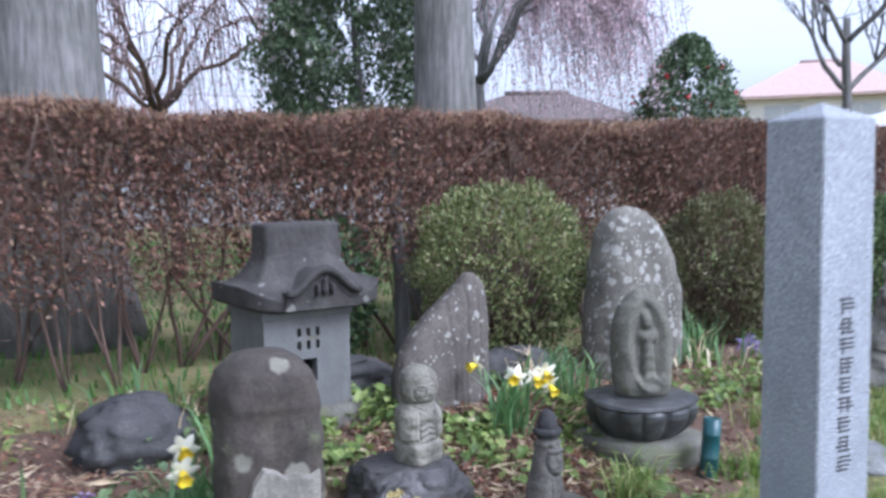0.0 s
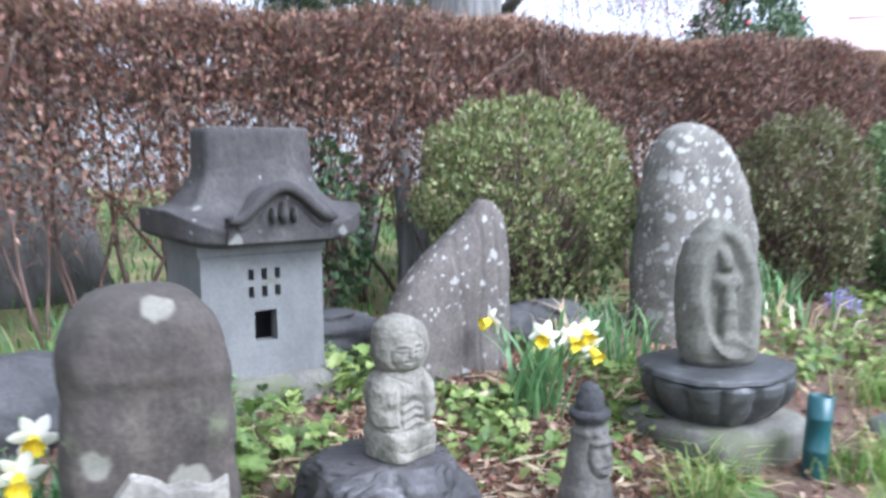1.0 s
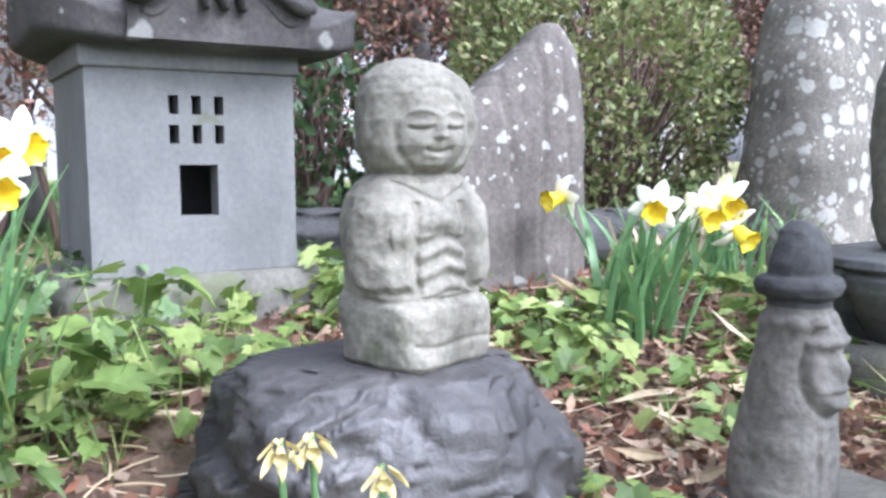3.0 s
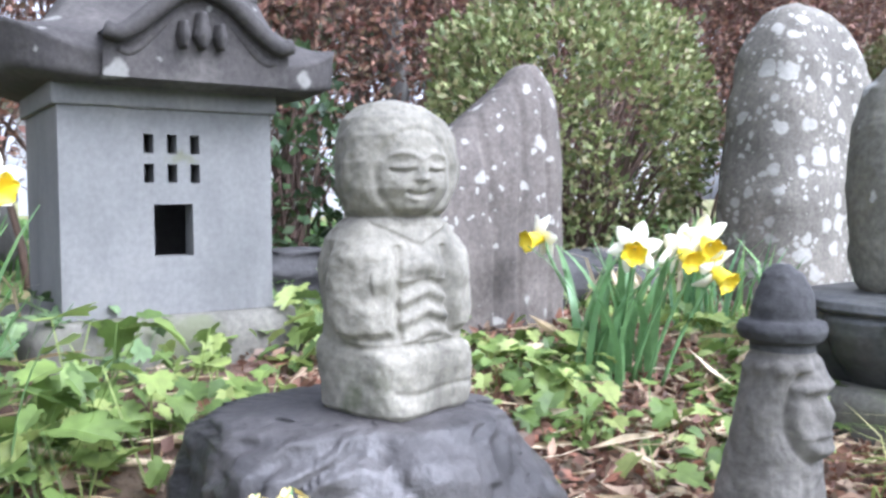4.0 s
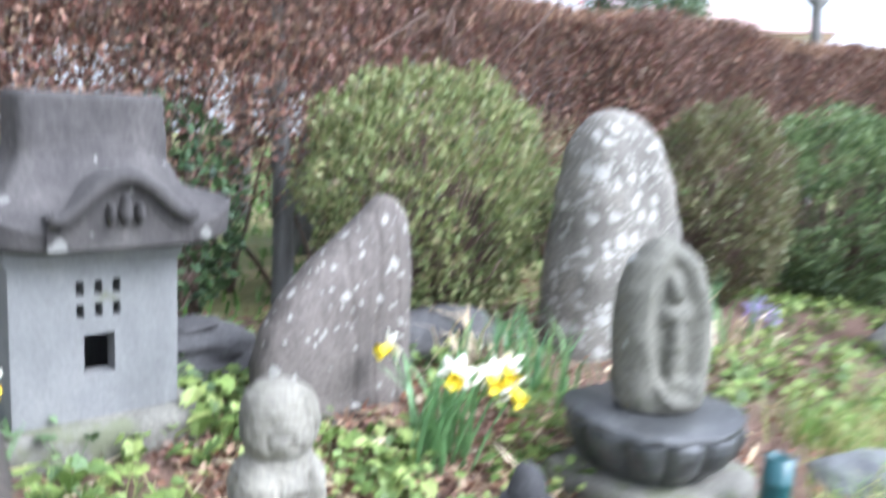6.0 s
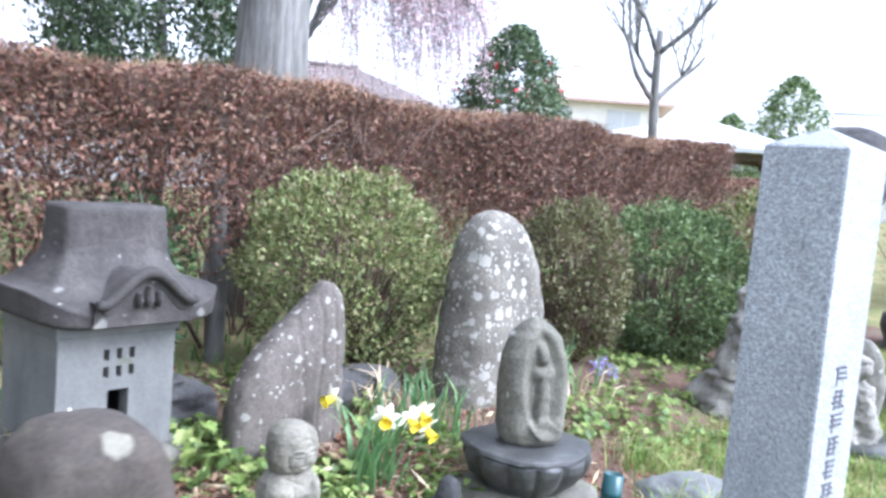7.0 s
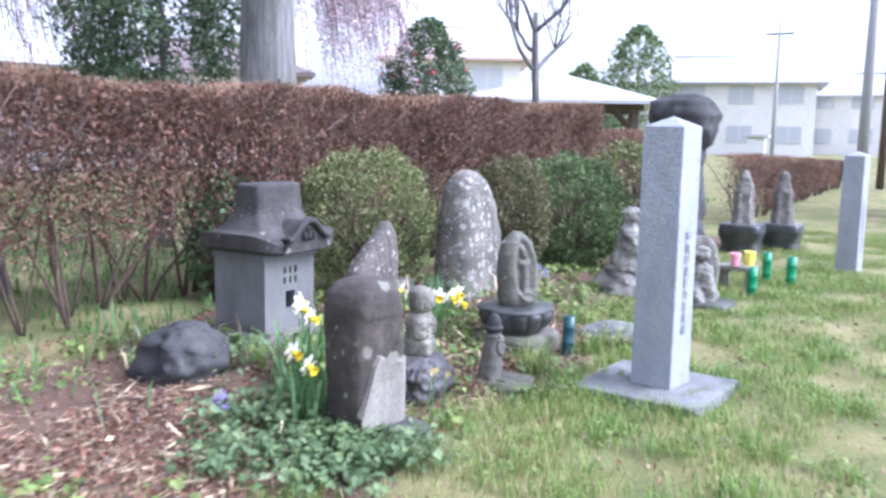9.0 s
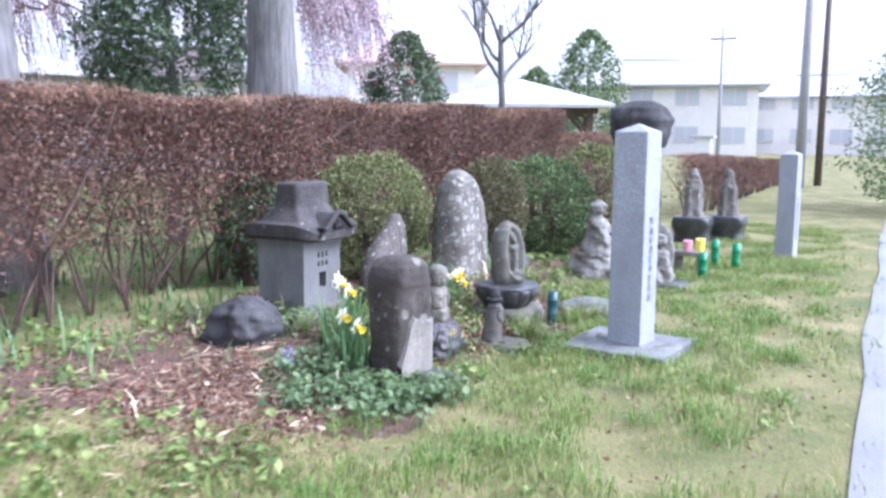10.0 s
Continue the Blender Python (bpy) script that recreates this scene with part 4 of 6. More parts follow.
# ---------------------------------------------------------------- stones of the garden
def build_marker(x, y, label):
    """Square granite marker post with a low pyramid head on a slab; incised column on the road side."""
    z = float(ground_z(x, y))
    post = thing("stone_marker", (x, y, z), label, "stone marker", "granite markers")
    bm = box_bm(-0.35, 0.33, -0.36, 0.30, -0.06, 0.04, 0.006)
    bmesh.ops.rotate(bm, verts=bm.verts, cent=(0, 0, 0), matrix=Matrix.Rotation(radians(-6), 3, "Z"))
    part("base_slab", bm, M_GRANITE_OLD, post, "thin square granite slab")
    bm = bmesh.new()
    w, h = 0.109, 1.375
    ring = [[(sx * q, sy * q, zz) for sx, sy in ((-1, -1), (1, -1), (1, 1), (-1, 1))] for q, zz in ((w + 0.003, 0.036), (w, h - 0.0), (w - 0.006, h + 0.006))]
    vs = [[bm.verts.new(c) for c in r] for r in ring]
    apex = bm.verts.new((0, 0, h + 0.055))
    for lo, hi in zip(vs, vs[1:]):
        for i in range(4):
            bm.faces.new((lo[i], lo[(i + 1) % 4], hi[(i + 1) % 4], hi[i]))
    for i in range(4):
        bm.faces.new((vs[-1][i], vs[-1][(i + 1) % 4], apex))
    bm.faces.new(vs[0][::-1])
    bmesh.ops.bevel(bm, geom=[e for e in bm.edges if abs(e.verts[0].co.z - e.verts[1].co.z) > 1], offset=0.004, segments=2, affect="EDGES")
    shaft = part("shaft", bm, M_GRANITE, post)
    shaft.matrix_basis = pose(0, 0, 0, 0, 0, -10)
    rng = np.random.default_rng(9)
    for k in range(9):
        zc, side = 0.82 - k * 0.060, 0.002 * (k % 3 - 1)
        for q in range(rng.integers(3, 5)):
            dz, lo, hi = 0.021 - 0.0135 * q, rng.uniform(-0.034, -0.018), rng.uniform(0.018, 0.034)
            part("incised_stroke", box_bm(w - 0.004, w + 0.0035, side + lo, side + hi, zc + dz - 0.0033, zc + dz + 0.0033), M_INK, shaft)
        for q in (-0.016, 0.012)[: 1 + k % 2]:
            part("incised_stroke", box_bm(w - 0.004, w + 0.003, side + q - 0.0035, side + q + 0.0035, zc - 0.025, zc + 0.025), M_INK, shaft)
    return post


first_marker = build_marker(-1.45, 2.61, "grey granite marker post with dark incised marks on a slab")
second = copy_thing(first_marker, pose(-1.05, 7.75, -0.05) @ Matrix.Diagonal((0.9, 0.9, 0.9, 1)))
tagged(second, "grey granite marker post farther along the verge")


def build_stele():
    """Dark mossy stele with a broken pale lower corner, on a small footing stone."""
    x, y = -2.335, 1.155
    z = float(ground_z(x, y))
    st = thing("stone_stele", (x, y, z), "dark mossy round-topped stele with a broken pale lower face", "gravestone", turn=-10)
    part("footing", lofted("footing", [(-0.06, 0.19, 0.21, 0.05, 0.03), (0.0, 0.21, 0.23, 0.05, 0.03), (0.055, 0.20, 0.2, 0.05, 0.03), (0.08, 0.13, 0.15, 0.04, 0.02)], 16, 40, 3, 0.02, 7, 3, material=M_ROCK), parent=st)
    def front(a, zz, v):
        f = np.exp(-((np.cos(a) - 1) / 0.25) ** 2)
        return -0.012 * f * ((zz > 0.12) & (zz < 0.55)) * 0.6
    rings = [(0.05, 0.118, 0.138, 0, 0.009), (0.15, 0.125, 0.145, 0, 0.009), (0.35, 0.126, 0.153, 0, 0.009), (0.55, 0.128, 0.156, 0, 0.009), (0.61, 0.125, 0.149, 0, 0.009), (0.655, 0.118, 0.130, 0, 0.009), (0.69, 0.098, 0.098, -0.005, 0.009), (0.706, 0.07, 0.065, -0.01, 0.009), (0.712, 0.02, 0.019, -0.01, 0.009)]
    part("slab", lofted("slab", rings, 60, 96, 4.2, 0.014, 7, 1, front, M_STELE), parent=st)
    # the pale break: a shallow flake face with a ragged upper edge
    ys = np.linspace(-0.128, 0.138, 40)
    V, F = [], []
    for q, yy in enumerate(ys):
        topz = float(np.interp(yy, [-0.13, -0.10, -0.06, -0.03, 0.03, 0.14], [0.13, 0.23, 0.36, 0.41, 0.36, 0.37])) + 0.006 * math.sin(43 * yy) + 0.003 * math.sin(97 * yy + 1)
        xx = 0.136 - 0.02 * (abs(yy) / 0.15) ** 5
        V += [(xx - 0.03, yy, 0.06), (xx + 0.002, yy, 0.06), (xx + 0.004, yy, topz - 0.012), (xx - 0.03, yy, topz)]
        if q:
            b = 4 * q
            F += [[b - 4 + c, b - 3 + c, b + 1 + c, b + c] for c in range(3)]
    part("broken_face", mesh_of("broken_face", V, F, M_PALE), parent=st, label="bare pale broken face")


build_stele()


def build_shrine():
    """Small stone shrine: box body with six slots and a door hole, heavy curved roof with a front gable and a ridge box."""
    x, y, z = -3.45, 1.774, 0.25
    sh = thing("stone_shrine", (x, y, z - 0.06), "small grey stone shrine with a heavy dark curved roof", "shrine")
    part("plinth", lofted("plinth", [(-0.08, 0.24, 0.27, 0, 0), (0.05, 0.24, 0.27, 0, 0), (0.075, 0.225, 0.255, 0, 0)], 10, 48, 7, 0.008, 8, 2, material=M_BASE), parent=sh)
    # body front wall built as a grid with real openings
    W, H, D = 0.202, 0.435, 0.18
    def wall_bm():
        bm = bmesh.new()
        holes = []
        for r in (0, 1):
            for c in (0, 1, 2):
                y0 = -0.052 + c * 0.044
                z0 = 0.345 - r * 0.056
                holes.append((y0, y0 + 0.019, z0 - 0.036, z0))
        holes.append((-0.035, 0.040, 0.112, 0.212))
        ycuts = sorted({-W, W, *[q for h in holes for q in h[:2]]})
        zcuts = sorted({0.0, H, *[q for h in holes for q in h[2:]]})
        th = 0.05
        inside = lambda a, b: any(h[0] < a < h[1] and h[2] < b < h[3] for h in holes)
        solid = {}
        for i in range(len(ycuts) - 1):
            for j in range(len(zcuts) - 1):
                solid[i, j] = not inside((ycuts[i] + ycuts[i + 1]) / 2, (zcuts[j] + zcuts[j + 1]) / 2)
        for (i, j), s in solid.items():
            if not s:
                continue
            a, b, c, d = ycuts[i], ycuts[i + 1], zcuts[j], zcuts[j + 1]
            for xx, flip in ((D, False), (D - th, True)):
                q = [bm.verts.new(v) for v in ((xx, a, c), (xx, b, c), (xx, b, d), (xx, a, d))]
                bm.faces.new(q[::-1] if flip else q)
            for di, dj, p0, p1 in ((-1, 0, (a, c), (a, d)), (1, 0, (b, d), (b, c)), (0, -1, (b, c), (a, c)), (0, 1, (a, d), (b, d))):
                if not solid.get((i + di, j + dj), False):
                    q = [bm.verts.new(v) for v in ((D, *p0), (D, *p1), (D - th, *p1), (D - th, *p0))]
                    bm.faces.new(q)
        # side and back walls
        box_bm(-D, D - th, -W, -W + 0.05, 0, H, 0, bm)
        box_bm(-D, D - th, W - 0.05, W, 0, H, 0, bm)
        box_bm(-D, -D + 0.05, -W + 0.05, W - 0.05, 0, H, 0, bm)
        box_bm(-D + 0.05, D - th, -W + 0.05, W - 0.05, 0, 0.03, 0, bm)
        bmesh.ops.remove_doubles(bm, verts=bm.verts, dist=0.0002)
        bmesh.ops.recalc_face_normals(bm, faces=bm.faces)
        bmesh.ops.translate(bm, verts=bm.verts, vec=(0, 0, 0.076))
        return bm
    part("body", wall_bm(), M_SHRINE, sh, "smooth grey stone body with six slots and a square door hole")
    bm = box_bm(-D - 0.008, D + 0.010, -W - 0.010, W + 0.010, 0.468, 0.512, 0.004)
    part("lintel", bm, M_SHRINE, sh)
    # roof: concave slopes up to a narrow top, thick eaves whose ends sweep out and curl up
    rings = [(0.500, 0.235, 0.265, 0.0, 0.030), (0.510, 0.262, 0.298, 0.0, 0.030), (0.553, 0.270, 0.306, 0.0, 0.030), (0.582, 0.245, 0.274, 0, 0.030), (0.615, 0.20, 0.238, 0, 0.030), (0.655, 0.15, 0.212, 0, 0.028), (0.71, 0.108, 0.188, 0, 0.036), (0.76, 0.094, 0.178, 0, 0.04)]
    roof_me = lofted("roof", rings, 48, 120, 6.0, 0.006, 9, 5, material=M_ROOF)
    for vt in roof_me.vertices:
        e = max(0.0, abs(vt.co.y - 0.030) / 0.31 - 0.45) / 0.55
        if vt.co.z < 0.68:
            fade = 1 - max(0.0, vt.co.z - 0.56) / 0.12
            low = 0.35 if vt.co.z < 0.53 else 1.0
            vt.co.z += 0.066 * e ** 2.4 * fade * low
            vt.co.y += 0.018 * e ** 3 * fade * (1 if vt.co.y > 0 else -1)
    roof = part("roof", roof_me, parent=sh, label="dark lichened curved stone roof")
    rings = [(0.71, 0.10, 0.182, 0, 0.04), (0.76, 0.096, 0.184, 0, 0.04), (0.845, 0.09, 0.182, 0, 0.04), (0.858, 0.088, 0.181, 0, 0.04), (0.866, 0.08, 0.172, 0, 0.04)]
    part("ridge", lofted("ridge", rings, 24, 64, 7, 0.006, 9, 6, material=M_ROOF), parent=roof, label="boxy ridge stone with lichen")
    # rolled gable over the front: beads following a bell curve that runs out into the eaves, and the panel below
    t = np.linspace(-1, 1, 49)
    mid, half = 0.03, 0.172
    bell = 0.518 + 0.112 * np.cos(np.clip(t * 1.12, -1, 1) * np.pi / 2) ** 1.35 + 0.022 * np.abs(t) ** 3
    pts = np.stack([0.292 + 0 * t, mid + half * t, bell + 0.05], 1)
    part("gable_roll", tubes("gable_roll", [pts], [0.015 + 0.005 * (1 - np.abs(t))], 12, M_ROOF), parent=roof)
    pts2 = np.stack([0.270 + 0 * t, mid + 0.86 * half * t, bell + 0.022], 1)
    part("gable_roll", tubes("gable_roll", [pts2], [0.010 + 0 * t], 8, M_ROOF), parent=roof)
    V, F = [], []
    for q, tt in enumerate(t):
        top = float(bell[q]) + 0.05
        yy = mid + half * float(tt)
        V += [(0.10, yy, top), (0.280, yy, top), (0.272, yy, 0.512), (0.10, yy, 0.512)]
        if q:
            b = 4 * q
            F += [[b - 4 + c, b + c, b + (c + 1) % 4, b - 4 + (c + 1) % 4] for c in range(4)]
    part("gable_panel", mesh_of("gable_panel", V, F, M_ROOF), parent=roof)
    for oy, big in ((-0.034, 0.85), (0.0, 1.2), (0.034, 0.85)):
        part("gable_carving", lofted("gable_carving", [(0.570, 0.02, 0.006, 0.280, mid + oy), (0.592, 0.026, 0.015 * big, 0.280, mid + oy), (0.57 + 0.055 * big, 0.02, 0.008, 0.280, mid + oy)], 12, 18, 2, 0.002, material=M_ROOF), parent=roof)
    return sh


build_shrine()


def build_slab():
    """Thin upright slab: peaked at one end, its shoulder sloping away, with vertical cracks."""
    x, y = -3.17, 2.42
    z = float(ground_z(x, y)) - 0.05
    n, m = 60, 46
    us, vs = np.linspace(-1, 1, n), np.linspace(0, 1, m)
    def outline(u):
        """Top edge height above the foot for u from the low shoulder (-1) to the peaked side (1)."""
        return np.interp(u, [-1, -0.9, -0.7, -0.4, 0.0, 0.34, 0.5, 0.6, 0.7, 0.86, 0.95, 1.0], [0.22, 0.31, 0.39, 0.475, 0.56, 0.618, 0.655, 0.668, 0.655, 0.61, 0.54, 0.43])
    V, F = [], []
    for side in (1, -1):
        for v in vs:
            for u in us:
                yy = (0.232 if u > 0 else 0.275) * u + 0.02 * v
                zz = v * outline(u)
                edge = (1 - abs(u) ** 6) * (1 - v ** 8)
                xx = side * (0.032 + 0.052 * edge)
                d = 0.007 * fbm((yy, zz, side), 8, 4)
                for c, w in ((0.30, 0.02), (-0.05, 0.015), (0.62, 0.018)):
                    d -= 0.012 * math.exp(-((u - c - 0.04 * math.sin(6 * v + c * 9)) / w) ** 2) * (side > 0)
                V.append((xx + side * d - 0.03 * v, yy, zz))
    g = n * m
    for k in range(m - 1):
        for q in range(n - 1):
            a = k * n + q
            F.append([a, a + 1, a + n + 1, a + n])
            F.append([g + a, g + a + n, g + a + n + 1, g + a + 1])
    rim = [q for q in range(n)] + [k * n + n - 1 for k in range(1, m)] + [(m - 1) * n + q for q in range(n - 2, -1, -1)] + [k * n for k in range(m - 2, 0, -1)]
    for a, b in zip(rim, rim[1:] + rim[:1]):
        F.append([a, g + a, g + b, b])
    thing("standing_slab", (x, y, z), "thin grey-purple standing slab with white lichen spots and cracks", "standing stone", data=mesh_of("standing_slab", V, F, M_SLAB, True))


build_slab()


def build_monolith():
    x, y = -3.25, 3.76
    z = float(ground_z(x, y)) - 0.06
    rings = [(0.0, 0.18, 0.31, 0, 0), (0.2, 0.185, 0.318, 0, 0), (0.45, 0.18, 0.308, 0, 0), (0.65, 0.165, 0.275, 0, -0.01), (0.80, 0.14, 0.22, 0, -0.03), (0.88, 0.115, 0.17, 0, -0.045), (0.935, 0.08, 0.11, 0, -0.055), (0.96, 0.045, 0.06, 0, -0.06), (0.968, 0.015, 0.02, 0, -0.06)]
    def plane(a, zz, v):
        return -0.02 * np.maximum(0, np.cos(a)) ** 6
    thing("standing_stone", (x, y, z), "tall rounded standing stone covered with white lichen", "standing stone", data=lofted("standing_stone", rings, 60, 96, 2.7, 0.016, 4.5, 9, plane, M_MONOLITH))


build_monolith()


def build_figure_rock():
    """The wet black rock under the small figure: lumpy, with a ledge and flat top."""
    rings = [(-0.06, 0.17, 0.185, 0, 0), (0.05, 0.185, 0.2, 0.01, 0), (0.12, 0.185, 0.198, 0.0, 0), (0.165, 0.168, 0.18, 0, 0), (0.192, 0.14, 0.15, 0.01, 0.01), (0.20, 0.10, 0.105, 0.02, 0.015)]
    z = float(ground_z(-2.42, 1.8))
    def ledges(a, zz, v):
        f = np.array([fbm(p, 4.0, 2.5) for p in v])
        f2 = np.array([fbm(p, 11.0, 7.5) for p in v])
        return 0.06 * (np.round(f * 3.2) / 3.2 - f) - 0.009 * np.abs(f2)
    thing("black_rock", (-2.47, 1.745, z), "wet black rock with a flat top under the small figure", "rock", data=lofted("black_rock", rings, 60, 140, 2.8, 0.032, 6.0, 13, ledges, M_ROCK))


build_figure_rock()


def build_small_figure():
    """Seated round-headed garden figure: one carved mesh; hood edge, closed eyes, smile, sleeves, clasped hands and robe folds as relief."""
    rings = [(0.0, 0.058, 0.063, -0.002, 0), (0.008, 0.065, 0.070, -0.002, 0), (0.05, 0.068, 0.073, -0.001, 0), (0.070, 0.067, 0.074, -0.002, 0), (0.080, 0.063, 0.075, -0.004, 0), (0.12, 0.063, 0.079, -0.004, 0), (0.165, 0.061, 0.080, -0.006, 0), (0.190, 0.056, 0.076, -0.007, 0), (0.205, 0.050, 0.064, -0.006, 0), (0.214, 0.048, 0.054, -0.003, 0),
             (0.224, 0.054, 0.057, 0.001, 0), (0.245, 0.064, 0.065, 0.002, 0), (0.272, 0.068, 0.069, 0.001, 0), (0.300, 0.064, 0.065, -0.001, 0), (0.320, 0.053, 0.055, -0.003, 0), (0.335, 0.034, 0.036, -0.005, 0), (0.342, 0.012, 0.013, -0.006, 0)]
    bump = lambda q, w: np.exp(-(q / w) ** 2)

    def carve(a, z, v):
        th = np.arctan2(v[:, 1], v[:, 0] + 0.003)
        h = th + radians(7)
        s = h * 0.066
        m = np.abs(s)
        head = (z > 0.212) * (np.abs(h) < 1.5)
        spot = lambda sc, zc, ws, wz: bump(s - sc, ws) * bump(z - zc, wz)
        pair = lambda sc, zc, ws, wz: bump(m - sc, ws) * bump(z - zc, wz)
        oval = np.hypot(s / 0.045, (z - 0.257) / 0.046)
        d = -0.0046 * bump(oval - 1.05, 0.09) + 0.0008 * bump(oval - 1.32, 0.16) - 0.0015 * (oval < 1)
        d += 0.0040 * bump(z - (0.2815 - 20 * (m - 0.019) ** 2), 0.0026) * (m < 0.034)
        d += 0.0075 * bump(s, 0.0055) * np.clip((0.284 - z) / 0.028, 0, 1) * (z > 0.2515) + 0.004 * spot(0, 0.254, 0.007, 0.004)
        d += -0.004 * pair(0.019, 0.2715, 0.010, 0.004) + 0.003 * pair(0.020, 0.266, 0.010, 0.004)
        d += -0.0055 * bump(z - (0.2615 + 11 * (m - 0.019) ** 2), 0.0022) * (np.abs(m - 0.019) < 0.013)
        d += 0.0035 * pair(0.023, 0.2475, 0.012, 0.009)
        d += -0.0055 * bump(z - (0.2375 + 15 * s ** 2), 0.0023) * (m < 0.016) + 0.0022 * spot(0, 0.2325, 0.010, 0.003) + 0.003 * spot(0, 0.224, 0.014, 0.005)
        d *= head
        d += 0.006 * bump(np.abs(h) - 1.25, 0.13) * bump(z - 0.258, 0.019)
        d += -0.005 * bump(z - 0.2145, 0.0045) * (np.abs(h) < 1.7)
        y = v[:, 1]
        n = np.abs(y)
        front = (np.cos(th) > 0.05) * (z < 0.212)
        inner = 0.030 + 0.10 * (0.19 - z)
        sleeve = ramp(n, inner - 0.002, inner + 0.006) * ramp(z, 0.088 - 0.10 * (n - 0.04), 0.098 - 0.10 * (n - 0.04)) * (1 - ramp(z, 0.170, 0.198))
        b = 0.010 * sleeve - 0.006 * bump(n - inner + 0.003, 0.0035) * (z > 0.085) * (z < 0.185)
        b += 0.005 * bump(z - (0.162 - 0.35 * (n - 0.01)), 0.010) * (n < 0.055)
        b += 0.011 * bump(y, 0.013) * bump(z - 0.170, 0.016) - 0.004 * bump(y, 0.002) * bump(z - 0.172, 0.014)
        zig = z + 0.35 * np.abs(y - 0.004)
        b += 0.0032 * np.sin((zig - 0.09) * 2 * np.pi / 0.021) * (n < inner - 0.004) * (z > 0.083) * (z < 0.150)
        b += -0.004 * bump(z - 0.197 - 0.5 * (n - 0.03), 0.003) * (n < 0.05)
        b += -0.0055 * bump(z - 0.0775, 0.0035) - 0.003 * bump(z - 0.030 - 0.02 * np.sin(60 * y) * 0.1, 0.003) * (n < 0.06)
        b += 0.004 * bump(n - 0.036, 0.026) * bump(z - 0.058, 0.014)
        return 0.72 * d + 0.8 * b * front
    me = lofted("stone_figure", rings, 230, 220, [(0, 5.0), (0.066, 5.0), (0.085, 2.7), (0.2, 2.5), (0.222, 2.1), (0.36, 2.1)], 0.0042, 20, 3, carve, M_JIZO)
    for vt in me.vertices:
        q = radians(13) * (1 - float(ramp(vt.co.z, 0.05, 0.12)))
        vt.co.x, vt.co.y = vt.co.x * math.cos(q) - vt.co.y * math.sin(q), vt.co.x * math.sin(q) + vt.co.y * math.cos(q)
    thing("stone_figure", (-2.425, 1.772, 0.252), "small pale weathered seated stone figure on a black rock", "statue", data=me, turn=2)


build_small_figure()


def build_hat_figure():
    """Small tapered basalt figure with a brimmed hat, on a thin foot slab."""
    x, y = -2.24, 2.2
    z = float(ground_z(x, y))
    rings = [(0.0, 0.065, 0.066, -0.006, 0), (0.05, 0.065, 0.065, -0.006, 0), (0.10, 0.059, 0.060, -0.004, 0), (0.14, 0.054, 0.055, 0.0, 0), (0.195, 0.047, 0.048, 0.003, 0), (0.232, 0.043, 0.044, 0.006, 0), (0.250, 0.041, 0.043, 0.008, 0), (0.256, 0.037, 0.038, 0.008, 0), (0.270, 0.037, 0.038, 0.008, 0), (0.275, 0.048, 0.048, 0.008, 0), (0.286, 0.052, 0.052, 0.008, 0), (0.295, 0.048, 0.048, 0.008, 0), (0.299, 0.036, 0.036, 0.008, 0), (0.330, 0.032, 0.032, 0.007, 0), (0.352, 0.024, 0.024, 0.006, 0), (0.364, 0.009, 0.009, 0.005, 0)]
    bump = lambda q, w: np.exp(-(q / w) ** 2)

    def carve(a, zz, v):
        th = np.arctan2(v[:, 1], v[:, 0])
        q = th * 0.048
        m = np.abs(q)
        oval = np.hypot(q / 0.042, (zz - 0.188) / 0.055)
        d = 0.011 * (1 - ramp(oval, 0.75, 1.05)) - 0.006 * bump(oval - 1.1, 0.08) * (zz < 0.24)
        d += 0.012 * bump(q, 0.008) * bump(zz - 0.190, 0.018) + 0.005 * bump(zz - 0.222, 0.006) * (m < 0.038)
        d += -0.007 * bump(m - 0.019, 0.010) * bump(zz - 0.208, 0.007) + 0.003 * bump(m - 0.019, 0.007) * bump(zz - 0.207, 0.003)
        d += 0.005 * bump(zz - 0.166, 0.005) * bump(q, 0.016) - 0.005 * bump(zz - 0.160, 0.0025) * bump(q, 0.018) + 0.005 * bump(zz - 0.145, 0.009) * bump(q, 0.018)
        d *= np.abs(th) < 1.5
        d += 0.007 * bump(zz - 0.243, 0.009) * (0.65 + 0.35 * np.sin(11 * th)) * (np.abs(th) < 2.2)
        d += 0.007 * bump(np.abs(th) - 1.0, 0.35) * bump(zz - 0.085, 0.03) - 0.004 * bump(np.abs(th) - 0.55, 0.07) * (zz < 0.12)
        return d
    me = lofted("hat_figure", rings, 150, 110, 2.2, 0.004, 18, 8, carve, M_FIGURE)
    me.materials.append(M_DARK_STATUE)
    for p in me.polygons:
        p.material_index = int(p.center.z > 0.262)
    thing("hat_figure", (x, y, z + 0.018), "small basalt figure with a darker brimmed hat", "statue", data=me, turn=12)
    thing("foot_slab", (x + 0.05, y + 0.03, z), "thin flat stone under the hatted figure", "stone slab", data=lofted("foot_slab", [(-0.03, 0.16, 0.15, 0, 0), (0.015, 0.16, 0.15, 0, 0), (0.03, 0.145, 0.135, 0, 0)], 8, 40, 4, 0.012, 7, 2, None, M_BASE))


build_hat_figure()


